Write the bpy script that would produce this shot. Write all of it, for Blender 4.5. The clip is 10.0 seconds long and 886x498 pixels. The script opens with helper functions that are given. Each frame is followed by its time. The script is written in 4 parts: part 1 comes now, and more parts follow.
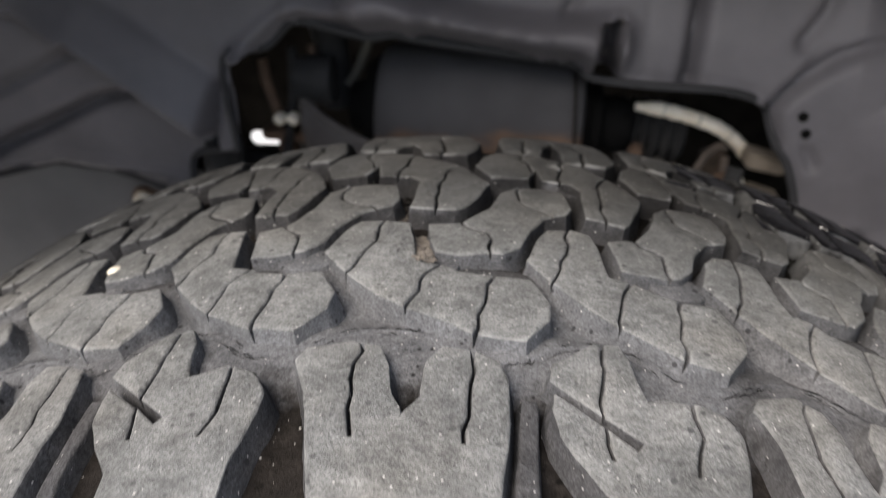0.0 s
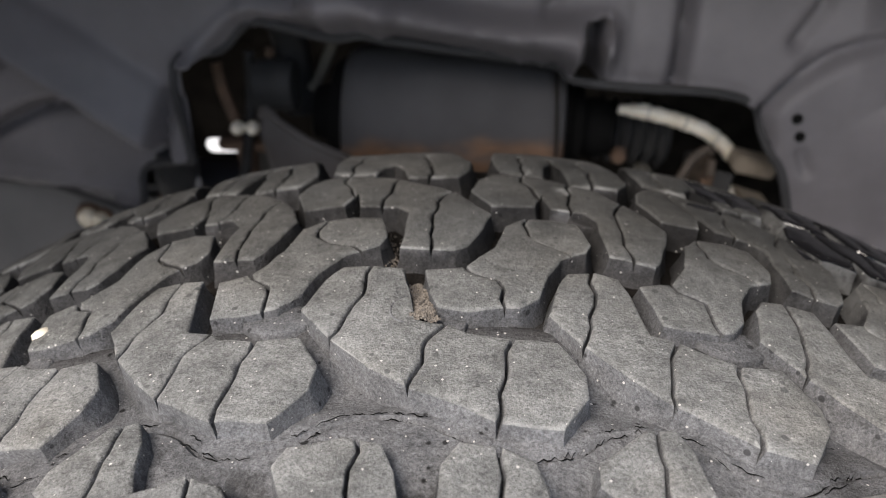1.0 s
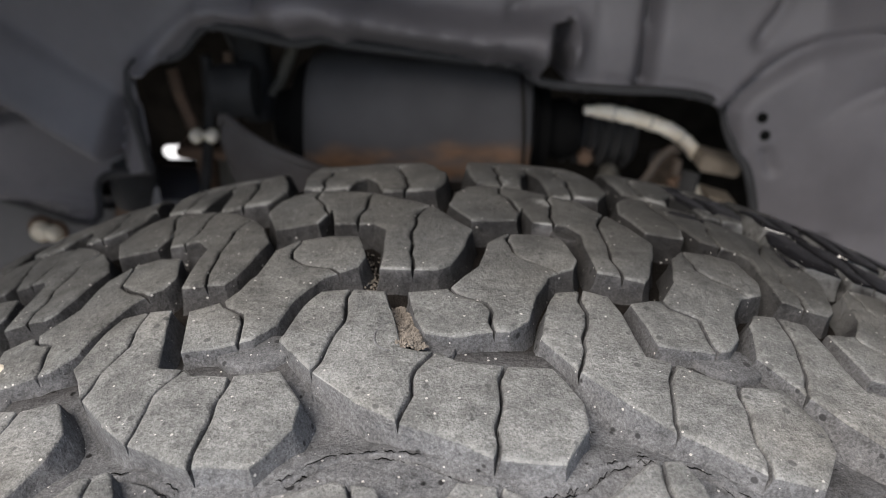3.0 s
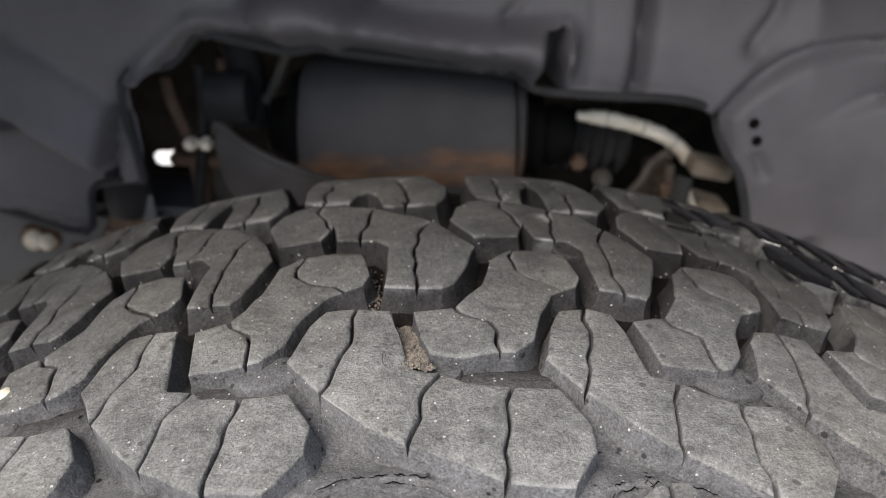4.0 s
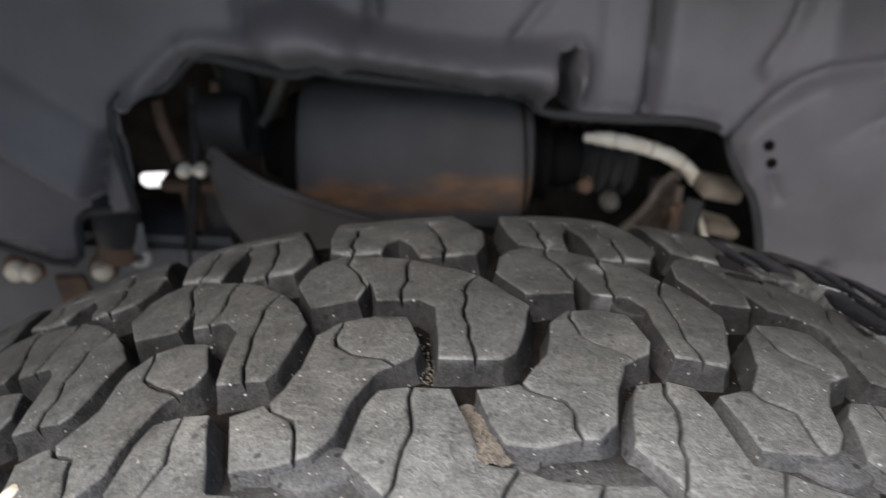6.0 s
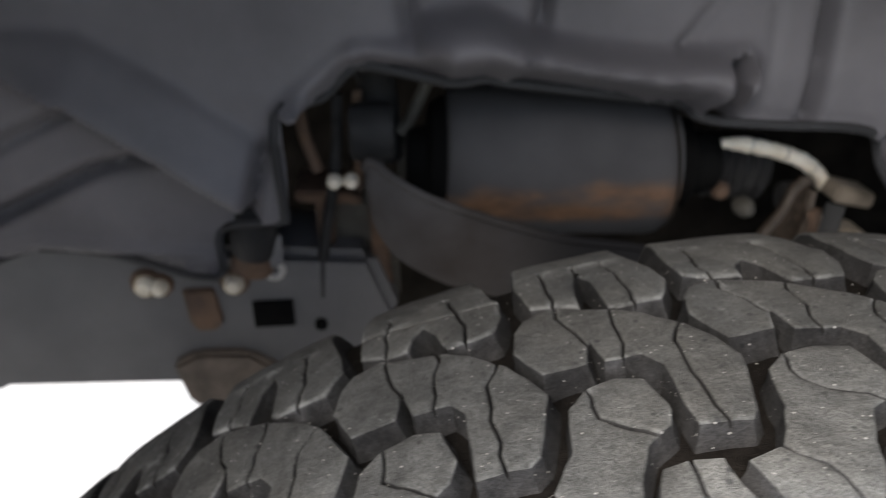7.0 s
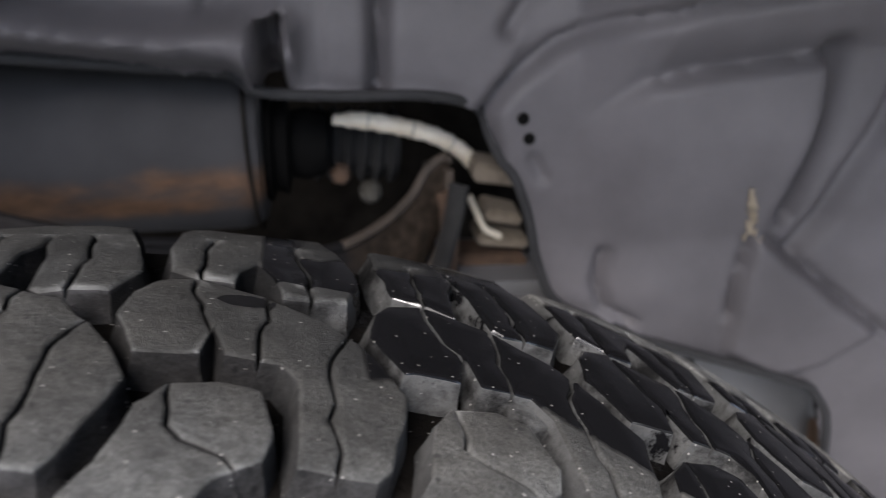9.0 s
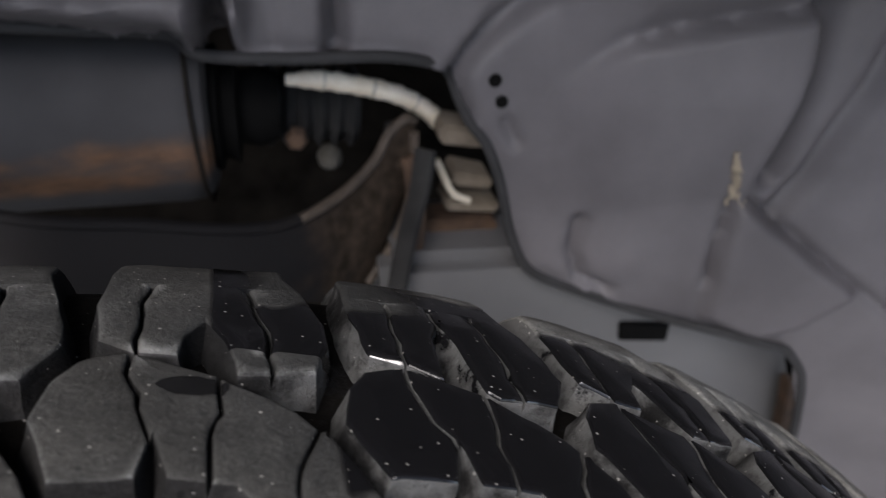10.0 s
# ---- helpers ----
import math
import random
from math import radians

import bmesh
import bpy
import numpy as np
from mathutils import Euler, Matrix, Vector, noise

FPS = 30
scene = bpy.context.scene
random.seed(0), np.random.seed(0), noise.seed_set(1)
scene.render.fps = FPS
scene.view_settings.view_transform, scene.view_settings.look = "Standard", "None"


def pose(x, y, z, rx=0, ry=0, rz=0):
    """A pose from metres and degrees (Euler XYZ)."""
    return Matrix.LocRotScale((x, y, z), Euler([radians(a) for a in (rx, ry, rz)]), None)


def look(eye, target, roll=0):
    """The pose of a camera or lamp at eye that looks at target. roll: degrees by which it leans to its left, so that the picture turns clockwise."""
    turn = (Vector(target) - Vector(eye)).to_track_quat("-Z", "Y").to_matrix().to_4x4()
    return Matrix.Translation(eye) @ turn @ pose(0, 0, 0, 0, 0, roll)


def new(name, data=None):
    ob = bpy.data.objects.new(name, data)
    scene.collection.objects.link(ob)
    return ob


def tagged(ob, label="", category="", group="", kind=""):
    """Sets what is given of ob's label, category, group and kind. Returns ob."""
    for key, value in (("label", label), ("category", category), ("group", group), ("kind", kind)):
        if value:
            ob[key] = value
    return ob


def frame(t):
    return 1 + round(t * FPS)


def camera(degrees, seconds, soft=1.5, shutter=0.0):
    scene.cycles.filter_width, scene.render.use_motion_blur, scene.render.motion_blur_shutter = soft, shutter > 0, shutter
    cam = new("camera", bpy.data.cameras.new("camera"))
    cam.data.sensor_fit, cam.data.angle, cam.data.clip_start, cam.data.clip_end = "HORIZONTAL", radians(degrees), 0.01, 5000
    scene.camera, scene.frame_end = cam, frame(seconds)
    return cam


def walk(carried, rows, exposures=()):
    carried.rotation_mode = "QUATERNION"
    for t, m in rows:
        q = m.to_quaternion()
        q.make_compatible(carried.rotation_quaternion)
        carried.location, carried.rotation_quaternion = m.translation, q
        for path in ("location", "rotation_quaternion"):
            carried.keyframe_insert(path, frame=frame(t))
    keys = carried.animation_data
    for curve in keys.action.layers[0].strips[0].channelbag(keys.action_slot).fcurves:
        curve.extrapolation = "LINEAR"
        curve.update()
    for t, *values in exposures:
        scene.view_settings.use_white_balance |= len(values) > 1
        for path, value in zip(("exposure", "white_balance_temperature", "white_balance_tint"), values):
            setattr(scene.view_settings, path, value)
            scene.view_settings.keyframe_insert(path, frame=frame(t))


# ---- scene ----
# The camera and its path: seconds, metres, degrees.
cam = camera(58.7, 10.0, soft=0.9, shutter=0.3)
ROWS = [
    (0.0, 0.0311, -0.2400, 0.9207, 62.89, 1.35, 6.27),
    (0.2, 0.0258, -0.2238, 0.9239, 62.62, 1.35, 5.67),
    (0.5, 0.0192, -0.2100, 0.9197, 62.64, 1.26, 4.51),
    (1.0, 0.0154, -0.1955, 0.9140, 62.59, 1.20, 3.12),
    (1.5, 0.0177, -0.1909, 0.9105, 62.54, 1.18, 2.13),
    (2.0, 0.0153, -0.1886, 0.9119, 62.46, 1.14, 1.26),
    (2.5, 0.0121, -0.1854, 0.9123, 62.43, 1.14, 0.51),
    (4.0, 0.0052, -0.1833, 0.9207, 62.29, 1.11, -0.92),
    (4.5, 0.0045, -0.1794, 0.9199, 62.34, 1.13, -1.29),
    (5.0, 0.0018, -0.1788, 0.9143, 62.37, 1.11, -1.64),
    (5.2, 0.0020, -0.1762, 0.9123, 62.31, 1.09, -1.79),
    (6.3, -0.0426, -0.1452, 0.9283, 62.94, 0.84, -3.20),
    (6.5, -0.0720, -0.1372, 0.9295, 62.90, 0.78, -3.60),
    (6.7, -0.1001, -0.1324, 0.9289, 62.98, 0.62, -4.15),
    (7.0, -0.1381, -0.1362, 0.9283, 62.69, 0.67, -4.77),
    (7.2, -0.1486, -0.1300, 0.9244, 62.79, 0.40, -5.06),
    (7.5, -0.1261, -0.1244, 0.9244, 62.73, 0.89, -4.76),
    (7.7, -0.1001, -0.1204, 0.9241, 63.09, 0.66, -4.90),
    (8.0, -0.0399, -0.1185, 0.9234, 62.85, 1.17, -4.48),
    (8.2, 0.0042, -0.1200, 0.9205, 62.86, 1.38, -4.68),
    (8.5, 0.0598, -0.1160, 0.9093, 62.80, 1.22, -5.99),
    (8.8, 0.1004, -0.1061, 0.9022, 61.89, 1.78, -7.83),
    (9.0, 0.1147, -0.0972, 0.8910, 62.04, 1.66, -9.01),
    (9.2, 0.1212, -0.0851, 0.8857, 60.75, 1.56, -9.91),
    (9.5, 0.1215, -0.0680, 0.8848, 59.18, 1.72, -11.40),
    (9.8, 0.1220, -0.0586, 0.8942, 57.34, 1.10, -11.52),
    (10.0, 0.1161, -0.0544, 0.8985, 56.66, 1.05, -12.23),
]
walk(cam, [(t, pose(x, y, z, rx, ry, rz)) for t, x, y, z, rx, ry, rz in ROWS],
     exposures=[(0.0, 1.46, 7000, 13), (0.6, 1.58, 7000, 13), (2.5, 1.62, 6950, 12), (4.0, 1.60, 6950, 12), (5.2, 1.68, 6900, 12), (6.5, 1.70, 6800, 11), (7.0, 1.68, 6900, 11),
                (7.5, 1.52, 7150, 16), (8.0, 1.70, 6750, 13), (8.5, 1.88, 6750, 12), (9.0, 1.72, 6600, 14), (9.5, 1.50, 6600, 14), (10.0, 1.52, 6600, 14)])

# ---- daylight from an overcast sky ----
world = bpy.data.worlds.new("sky")
scene.world = world
world.use_nodes = True
wn = world.node_tree
sky = wn.nodes.new("ShaderNodeTexSky")
sky.sky_type, sky.sun_disc = "NISHITA", False
sky.sun_elevation, sky.sun_rotation = radians(50), radians(212)
pale = wn.nodes.new("ShaderNodeHueSaturation")
pale.inputs["Saturation"].default_value = 0.75
wn.links.new(sky.outputs[0], pale.inputs["Color"])
wn.links.new(pale.outputs[0], wn.nodes["Background"].inputs[0])
wn.nodes["Background"].inputs[1].default_value = 0.135
sun = new("sun", bpy.data.lights.new("sun", "SUN"))
sun.data.energy, sun.data.angle, sun.data.color = 2.6, radians(40), (1.0, 0.97, 0.93)
cam.data.dof.use_dof, cam.data.dof.focus_distance, cam.data.dof.aperture_fstop = True, 0.182, 16.0
sun.matrix_world = look((-1.51, -2.41, 3.39), (0, 0, 0))


# ---- materials ----
def mat(name, rough=0.6, metal=0.0):
    m = bpy.data.materials.new(name)
    m.use_nodes = True
    b = m.node_tree.nodes["Principled BSDF"]
    b.inputs["Roughness"].default_value, b.inputs["Metallic"].default_value = rough, metal
    return m, m.node_tree, b


def node(nt, kind, **values):
    n = nt.nodes.new(kind)
    for key, value in values.items():
        n.inputs[key.replace("_", " ")].default_value = value
    return n


def where(nt):
    return nt.nodes.new("ShaderNodeNewGeometry").outputs["Position"]


def noisy(nt, scale, detail=4.0, rough=0.55, at=None):
    n = node(nt, "ShaderNodeTexNoise", Scale=scale, Detail=detail, Roughness=rough)
    nt.links.new(at or where(nt), n.inputs["Vector"])
    return n.outputs["Fac"]


def ramp(nt, fac, *stops):
    r = nt.nodes.new("ShaderNodeValToRGB")
    r.color_ramp.elements[0].position, r.color_ramp.elements[1].position = stops[0][0], stops[-1][0]
    for p, _ in stops[1:-1]:
        r.color_ramp.elements.new(p)
    for e, (_, c) in zip(r.color_ramp.elements, stops):
        e.color = (*c, 1) if len(c) == 3 else c
    nt.links.new(fac, r.inputs[0])
    return r.outputs[0]


def grey(*pairs):
    return [(p, (v, v, v)) for p, v in pairs]


def mix(nt, fac, a, b, how="MIX"):
    n = nt.nodes.new("ShaderNodeMix")
    n.data_type, n.blend_type = "RGBA", how
    for key, value in ((0, fac), (6, a), (7, b)):
        if hasattr(value, "is_linked"):
            nt.links.new(value, n.inputs[key])
        else:
            n.inputs[key].default_value = (*value, 1) if isinstance(value, tuple) else value
    return n.outputs[2]


def maths(nt, op, a, b=0.0, c=0.0):
    n = nt.nodes.new("ShaderNodeMath")
    n.operation = op
    for key, value in ((0, a), (1, b), (2, c)):
        if hasattr(value, "is_linked"):
            nt.links.new(value, n.inputs[key])
        else:
            n.inputs[key].default_value = value
    return n.outputs[0]


def bump(nt, b, height, strength=0.4, distance=0.001):
    n = node(nt, "ShaderNodeBump", Strength=strength, Distance=distance)
    nt.links.new(height, n.inputs["Height"])
    nt.links.new(n.outputs[0], b.inputs["Normal"])


def simple(name, dark, light, scale, rough, metal=0.0, grain=900.0, relief=0.3):
    """A plain surface with stains at one scale and grain at another."""
    m, nt, b = mat(name, rough, metal)
    stains = ramp(nt, noisy(nt, scale, 6), (0.3, dark), (0.7, light))
    fine = noisy(nt, grain, 3)
    nt.links.new(mix(nt, 0.35, stains, ramp(nt, fine, *grey((0.2, 0.4), (0.8, 1.0))), "MULTIPLY"), b.inputs["Base Color"])
    bump(nt, b, fine, relief, 0.0006)
    return m


def tread_place(nt):
    """Along the tread (u) and across it (y), in metres, from the place in the world."""
    sep = nt.nodes.new("ShaderNodeSeparateXYZ")
    nt.links.new(where(nt), sep.inputs[0])
    u = maths(nt, "MULTIPLY", maths(nt, "ARCTAN2", sep.outputs[0], maths(nt, "SUBTRACT", sep.outputs[2], 0.405)), 0.405)
    return u, sep.outputs[1], sep.outputs[2]


def step(nt, value, lo, hi):
    n = nt.nodes.new("ShaderNodeMapRange")
    n.interpolation_type = "SMOOTHSTEP"
    nt.links.new(value, n.inputs[0])
    n.inputs[1].default_value, n.inputs[2].default_value = lo, hi
    return n.outputs[0]


def rubber(name, dark, light, dusty=(), patchy=False, gloss=0.28):
    """Dusty rubber with pale specks and brown stains, and a wet black patch with a ragged edge."""
    m, nt, b = mat(name, 0.8)
    big, mid, fine, blotch = noisy(nt, 14, 5), noisy(nt, 160, 6, 0.7), noisy(nt, 1500, 4, 0.7), noisy(nt, 48, 8, 0.72)
    colour = ramp(nt, mid, (0.25, dark), (0.75, light))
    if dusty:
        # dust lies in the grooves of the near side
        place = nt.nodes.new("ShaderNodeSeparateXYZ")
        nt.links.new(where(nt), place.inputs[0])
        ragged = maths(nt, "ADD", place.outputs[1], maths(nt, "MULTIPLY_ADD", blotch, 0.04, -0.02))
        dust = maths(nt, "MULTIPLY", maths(nt, "SUBTRACT", 1.0, step(nt, ragged, *dusty)), step(nt, ragged, -0.090, -0.074))
        colour = mix(nt, maths(nt, "MULTIPLY", dust, 0.85), colour, (0.146, 0.148, 0.153))
    colour = mix(nt, ramp(nt, big, *grey((0.45, 0.0), (0.75, 0.5))), colour, tuple(c * k for c, k in zip(light, (1.09, 1.0, 0.88))))
    colour = mix(nt, 0.85, colour, ramp(nt, blotch, *grey((0.30, 0.42), (0.5, 1.0), (0.72, 1.5))), "MULTIPLY")
    grain = noisy(nt, 430, 7, 0.78)
    colour = mix(nt, 0.7, colour, ramp(nt, grain, *grey((0.30, 0.45), (0.48, 1.0), (0.70, 1.4))), "MULTIPLY")
    colour = mix(nt, 0.6, colour, ramp(nt, fine, *grey((0.34, 0.35), (0.66, 1.45))), "MULTIPLY")
    finest = noisy(nt, 3200, 3, 0.6)
    colour = mix(nt, 0.3, colour, ramp(nt, finest, *grey((0.36, 0.5), (0.64, 1.4))), "MULTIPLY")
    vor = node(nt, "ShaderNodeTexVoronoi", Scale=560.0)
    nt.links.new(where(nt), vor.inputs["Vector"])
    pick = nt.nodes.new("ShaderNodeSeparateColor")
    nt.links.new(vor.outputs["Color"], pick.inputs[0])
    size = maths(nt, "MULTIPLY_ADD", pick.outputs[0], 0.70, -0.50)
    speck = maths(nt, "LESS_THAN", vor.outputs["Distance"], size)
    pits = node(nt, "ShaderNodeTexVoronoi", Scale=310.0)
    nt.links.new(where(nt), pits.inputs["Vector"])
    pick = nt.nodes.new("ShaderNodeSeparateColor")
    nt.links.new(pits.outputs["Color"], pick.inputs[0])
    pit = step(nt, maths(nt, "SUBTRACT", maths(nt, "MULTIPLY_ADD", pick.outputs[1], 0.9, -0.55), pits.outputs["Distance"]), 0.0, 0.12)
    colour = mix(nt, maths(nt, "MULTIPLY", pit, 0.85), colour, tuple(0.6 * c for c in dark))
    u, y, z = tread_place(nt)
    ragged = maths(nt, "MULTIPLY_ADD", noisy(nt, 70, 4, 0.5), 0.012, -0.006)
    ru, ry = maths(nt, "ADD", u, ragged), maths(nt, "ADD", y, ragged)
    start = maths(nt, "MULTIPLY_ADD", step(nt, y, 0.0745, 0.0765), -0.0235, 0.119)
    line = maths(nt, "MAXIMUM", maths(nt, "MULTIPLY_ADD", maths(nt, "MAXIMUM", maths(nt, "SUBTRACT", u, 0.160), 0.0), -0.8, 0.035), 0.008)
    wet = maths(nt, "MULTIPLY", step(nt, maths(nt, "SUBTRACT", u, start), -0.001, 0.001), step(nt, maths(nt, "SUBTRACT", ry, line), -0.0015, 0.0015))
    wet = maths(nt, "MULTIPLY", wet, maths(nt, "SUBTRACT", 1.0, step(nt, ru, 0.33, 0.36)))
    spot = maths(nt, "ADD", maths(nt, "POWER", maths(nt, "DIVIDE", maths(nt, "SUBTRACT", ru, 0.0925), 0.0065), 2.0), maths(nt, "POWER", maths(nt, "DIVIDE", maths(nt, "SUBTRACT", ry, 0.0625), 0.0042), 2.0))
    wet = maths(nt, "MAXIMUM", wet, maths(nt, "MULTIPLY", maths(nt, "SUBTRACT", 1.0, step(nt, spot, 0.9, 1.1)), 0.9))
    inner = maths(nt, "MULTIPLY", maths(nt, "SUBTRACT", 1.0, step(nt, ru, 0.135, 0.150)), maths(nt, "MULTIPLY", step(nt, ry, 0.095, 0.099), step(nt, ru, 0.102, 0.110)))
    outer = maths(nt, "MULTIPLY", step(nt, maths(nt, "MULTIPLY_ADD", ru, 0.25, ry), 0.149, 0.154), step(nt, ru, 0.14, 0.16))
    top = maths(nt, "MAXIMUM", inner, outer)
    wet = maths(nt, "MULTIPLY", wet, maths(nt, "SUBTRACT", 1.0, maths(nt, "MULTIPLY", top, 0.9)))
    if dusty or patchy:
        wet = maths(nt, "MULTIPLY", wet, step(nt, blotch, 0.54, 0.62) if patchy else step(nt, blotch, 0.50, 0.62))
    # less dust on the far side, and its shade painted into the colour
    far_shade = maths(nt, "MULTIPLY", step(nt, maths(nt, "MULTIPLY_ADD", ragged, 2.5, y), -0.065, 0.05), maths(nt, "MULTIPLY_ADD", step(nt, ru, -0.05, 0.10), 0.20, 0.80))
    far_shade = maths(nt, "MULTIPLY", far_shade, maths(nt, "MULTIPLY_ADD", outer, -0.85, 1.0))
    colour = mix(nt, far_shade, colour, (0.17, 0.17, 0.1685), "MULTIPLY")
    if patchy:
        # pale dried mud on the walls of the blocks round the wet patch
        dried = maths(nt, "MULTIPLY", step(nt, ru, 0.095, 0.125), maths(nt, "MULTIPLY", step(nt, y, 0.0, 0.02), step(nt, blotch, 0.36, 0.56)))
        colour = mix(nt, maths(nt, "MULTIPLY", dried, 0.65), colour, (0.115, 0.116, 0.114))
    # edges rubbed pale, here and there
    edge = step(nt, nt.nodes.new("ShaderNodeNewGeometry").outputs["Pointiness"], 0.53, 0.60)
    colour = mix(nt, maths(nt, "MULTIPLY", edge, maths(nt, "MULTIPLY", step(nt, blotch, 0.40, 0.62), 0.5)), colour, tuple(1.5 * c for c in light))
    colour = mix(nt, wet, colour, (0.004, 0.004, 0.0045))
    # pale specks; over the wet patch they are painted sparkles
    speckled = maths(nt, "MULTIPLY", speck, maths(nt, "MULTIPLY", maths(nt, "MULTIPLY_ADD", wet, -0.3, 0.8), maths(nt, "MULTIPLY_ADD", far_shade, -0.5, 1.0)))
    nt.links.new(mix(nt, speckled, colour, (0.52, 0.50, 0.47)), b.inputs["Base Color"])
    rough = mix(nt, wet, ramp(nt, mid, *grey((0.3, 0.75), (0.7, 0.95))), ramp(nt, blotch, *grey((0.35, 0.08), (0.65, 0.26))))
    nt.links.new(rough, b.inputs["Roughness"])
    # water stands on the wet edges
    beads = maths(nt, "MULTIPLY", maths(nt, "MULTIPLY", wet, edge), step(nt, noisy(nt, 130, 3), 0.42, 0.55))
    nt.links.new(maths(nt, "MULTIPLY_ADD", beads, 0.85, maths(nt, "MULTIPLY_ADD", wet, 0.14 - gloss, gloss)), b.inputs["Specular IOR Level"])
    height = maths(nt, "ADD", maths(nt, "MULTIPLY_ADD", mid, 0.9, maths(nt, "MULTIPLY", fine, 0.2)), maths(nt, "MULTIPLY", grain, 0.8))
    bumps = node(nt, "ShaderNodeBump", Distance=0.002)
    nt.links.new(height, bumps.inputs["Height"])
    nt.links.new(maths(nt, "MULTIPLY_ADD", wet, -0.80, 0.86), bumps.inputs["Strength"])
    nt.links.new(bumps.outputs[0], b.inputs["Normal"])
    return m


def rusted(name, paint, rough, low, high, amount=0.5):
    """Grey paint with a rust stain between two heights, and grime."""
    m, nt, b = mat(name, rough)
    sep = nt.nodes.new("ShaderNodeSeparateXYZ")
    nt.links.new(where(nt), sep.inputs[0])
    wob = maths(nt, "MULTIPLY_ADD", noisy(nt, 22, 5), 0.03, -0.015)
    z = maths(nt, "ADD", sep.outputs[2], wob)
    soft = (high - low) * 0.35
    stain = maths(nt, "MULTIPLY", step(nt, z, low, low + soft), maths(nt, "SUBTRACT", 1.0, step(nt, z, high - soft, high)))
    stretch = nt.nodes.new("ShaderNodeVectorMath")
    stretch.operation = "MULTIPLY"
    nt.links.new(where(nt), stretch.inputs[0])
    stretch.inputs[1].default_value = (0.35, 1.0, 1.0)
    streaks = stretch.outputs[0]
    stain = maths(nt, "MULTIPLY", stain, maths(nt, "MULTIPLY", step(nt, noisy(nt, 26, 6, 0.6, streaks), 0.28, 0.56), amount))
    base = ramp(nt, noisy(nt, 25, 6), (0.3, tuple(c * 0.75 for c in paint)), (0.7, paint))
    grit = noisy(nt, 120, 6, 0.65, streaks)
    brown = ramp(nt, grit, (0.3, (0.055, 0.032, 0.020)), (0.7, (0.17, 0.093, 0.050)))
    nt.links.new(mix(nt, stain, base, brown), b.inputs["Base Color"])
    bump(nt, b, grit, 0.25, 0.0006)
    return m


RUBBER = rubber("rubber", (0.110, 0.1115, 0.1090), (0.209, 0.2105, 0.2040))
# Dirtier rubber of walls and floors, with the shade between blocks in its colour.
GROOVE = rubber("shaded_groove_rubber", (0.048, 0.048, 0.0495), (0.090, 0.089, 0.091), (-0.045, 0.012), True, 0.1)
FLOOR = rubber("shaded_floor_rubber", (0.008, 0.007, 0.0065), (0.030, 0.026, 0.023), (-0.046, -0.012), gloss=0.06)
LINER = simple("liner_plastic", (0.066, 0.062, 0.067), (0.126, 0.119, 0.128), 8, 0.6, grain=1500, relief=0.15)
LINER.node_tree.nodes["Principled BSDF"].inputs["Specular IOR Level"].default_value = 0.35
EDGING = simple("edge_rubber", (0.010, 0.010, 0.011), (0.022, 0.022, 0.024), 40, 0.8)
STEEL = simple("grey_steel", (0.05, 0.051, 0.056), (0.10, 0.10, 0.108), 20, 0.5)
RUSTY_STEEL = simple("rusty_steel", (0.045, 0.032, 0.024), (0.12, 0.095, 0.075), 60, 0.7)
RAIL = simple("rail_paint", (0.055, 0.055, 0.059), (0.09, 0.089, 0.092), 12, 0.55)
BRACKET = simple("bracket_paint", (0.080, 0.080, 0.083), (0.112, 0.112, 0.115), 8, 0.45)
ARM, nt, b = mat("arm_paint", 0.75)
sep = nt.nodes.new("ShaderNodeSeparateXYZ")
nt.links.new(where(nt), sep.inputs[0])
rust = step(nt, maths(nt, "ADD", sep.outputs[0], maths(nt, "MULTIPLY_ADD", noisy(nt, 40, 6, 0.6), 0.08, -0.04)), 0.105, 0.15)
arm_grey_shade = ramp(nt, noisy(nt, 20, 6), (0.3, (0.036, 0.031, 0.028)), (0.7, (0.066, 0.062, 0.061)))
# Shade painted in: the grey falls to near black towards the rear.
arm_grey_shade = mix(nt, step(nt, sep.outputs[0], -0.10, 0.0), arm_grey_shade, (0.010, 0.010, 0.011))
nt.links.new(mix(nt, rust, arm_grey_shade, ramp(nt, noisy(nt, 120, 5), (0.3, (0.014, 0.011, 0.008)), (0.7, (0.046, 0.034, 0.026)))), b.inputs["Base Color"])
bump(nt, b, noisy(nt, 400, 4), 0.25, 0.0006)
b.inputs["Specular IOR Level"].default_value = 0.06
CAN = rusted("can_paint", (0.048, 0.0470, 0.0490), 0.7, 0.684, 0.720, 1.0)
CAN.node_tree.nodes["Principled BSDF"].inputs["Specular IOR Level"].default_value = 0.25
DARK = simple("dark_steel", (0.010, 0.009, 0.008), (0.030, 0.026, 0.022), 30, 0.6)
BLACK = simple("hole_black", (0.003, 0.003, 0.003), (0.005, 0.005, 0.005), 30, 0.9)
BLACKPLASTIC = simple("black_rubber", (0.012, 0.012, 0.013), (0.03, 0.03, 0.03), 40, 0.6)
RUST = simple("rust", (0.035, 0.021, 0.014), (0.12, 0.07, 0.042), 45, 0.85)
TAN = simple("tan_dust", (0.11, 0.090, 0.067), (0.22, 0.185, 0.145), 50, 0.8)
WORN = simple("worn_brown", (0.03, 0.023, 0.018), (0.085, 0.065, 0.050), 60, 0.75)
DARKTAN = simple("brown_dust", (0.03, 0.028, 0.022), (0.07, 0.065, 0.055), 50, 0.8)
MUD = simple("dry_mud", (0.17, 0.14, 0.10), (0.31, 0.265, 0.20), 90, 0.9)
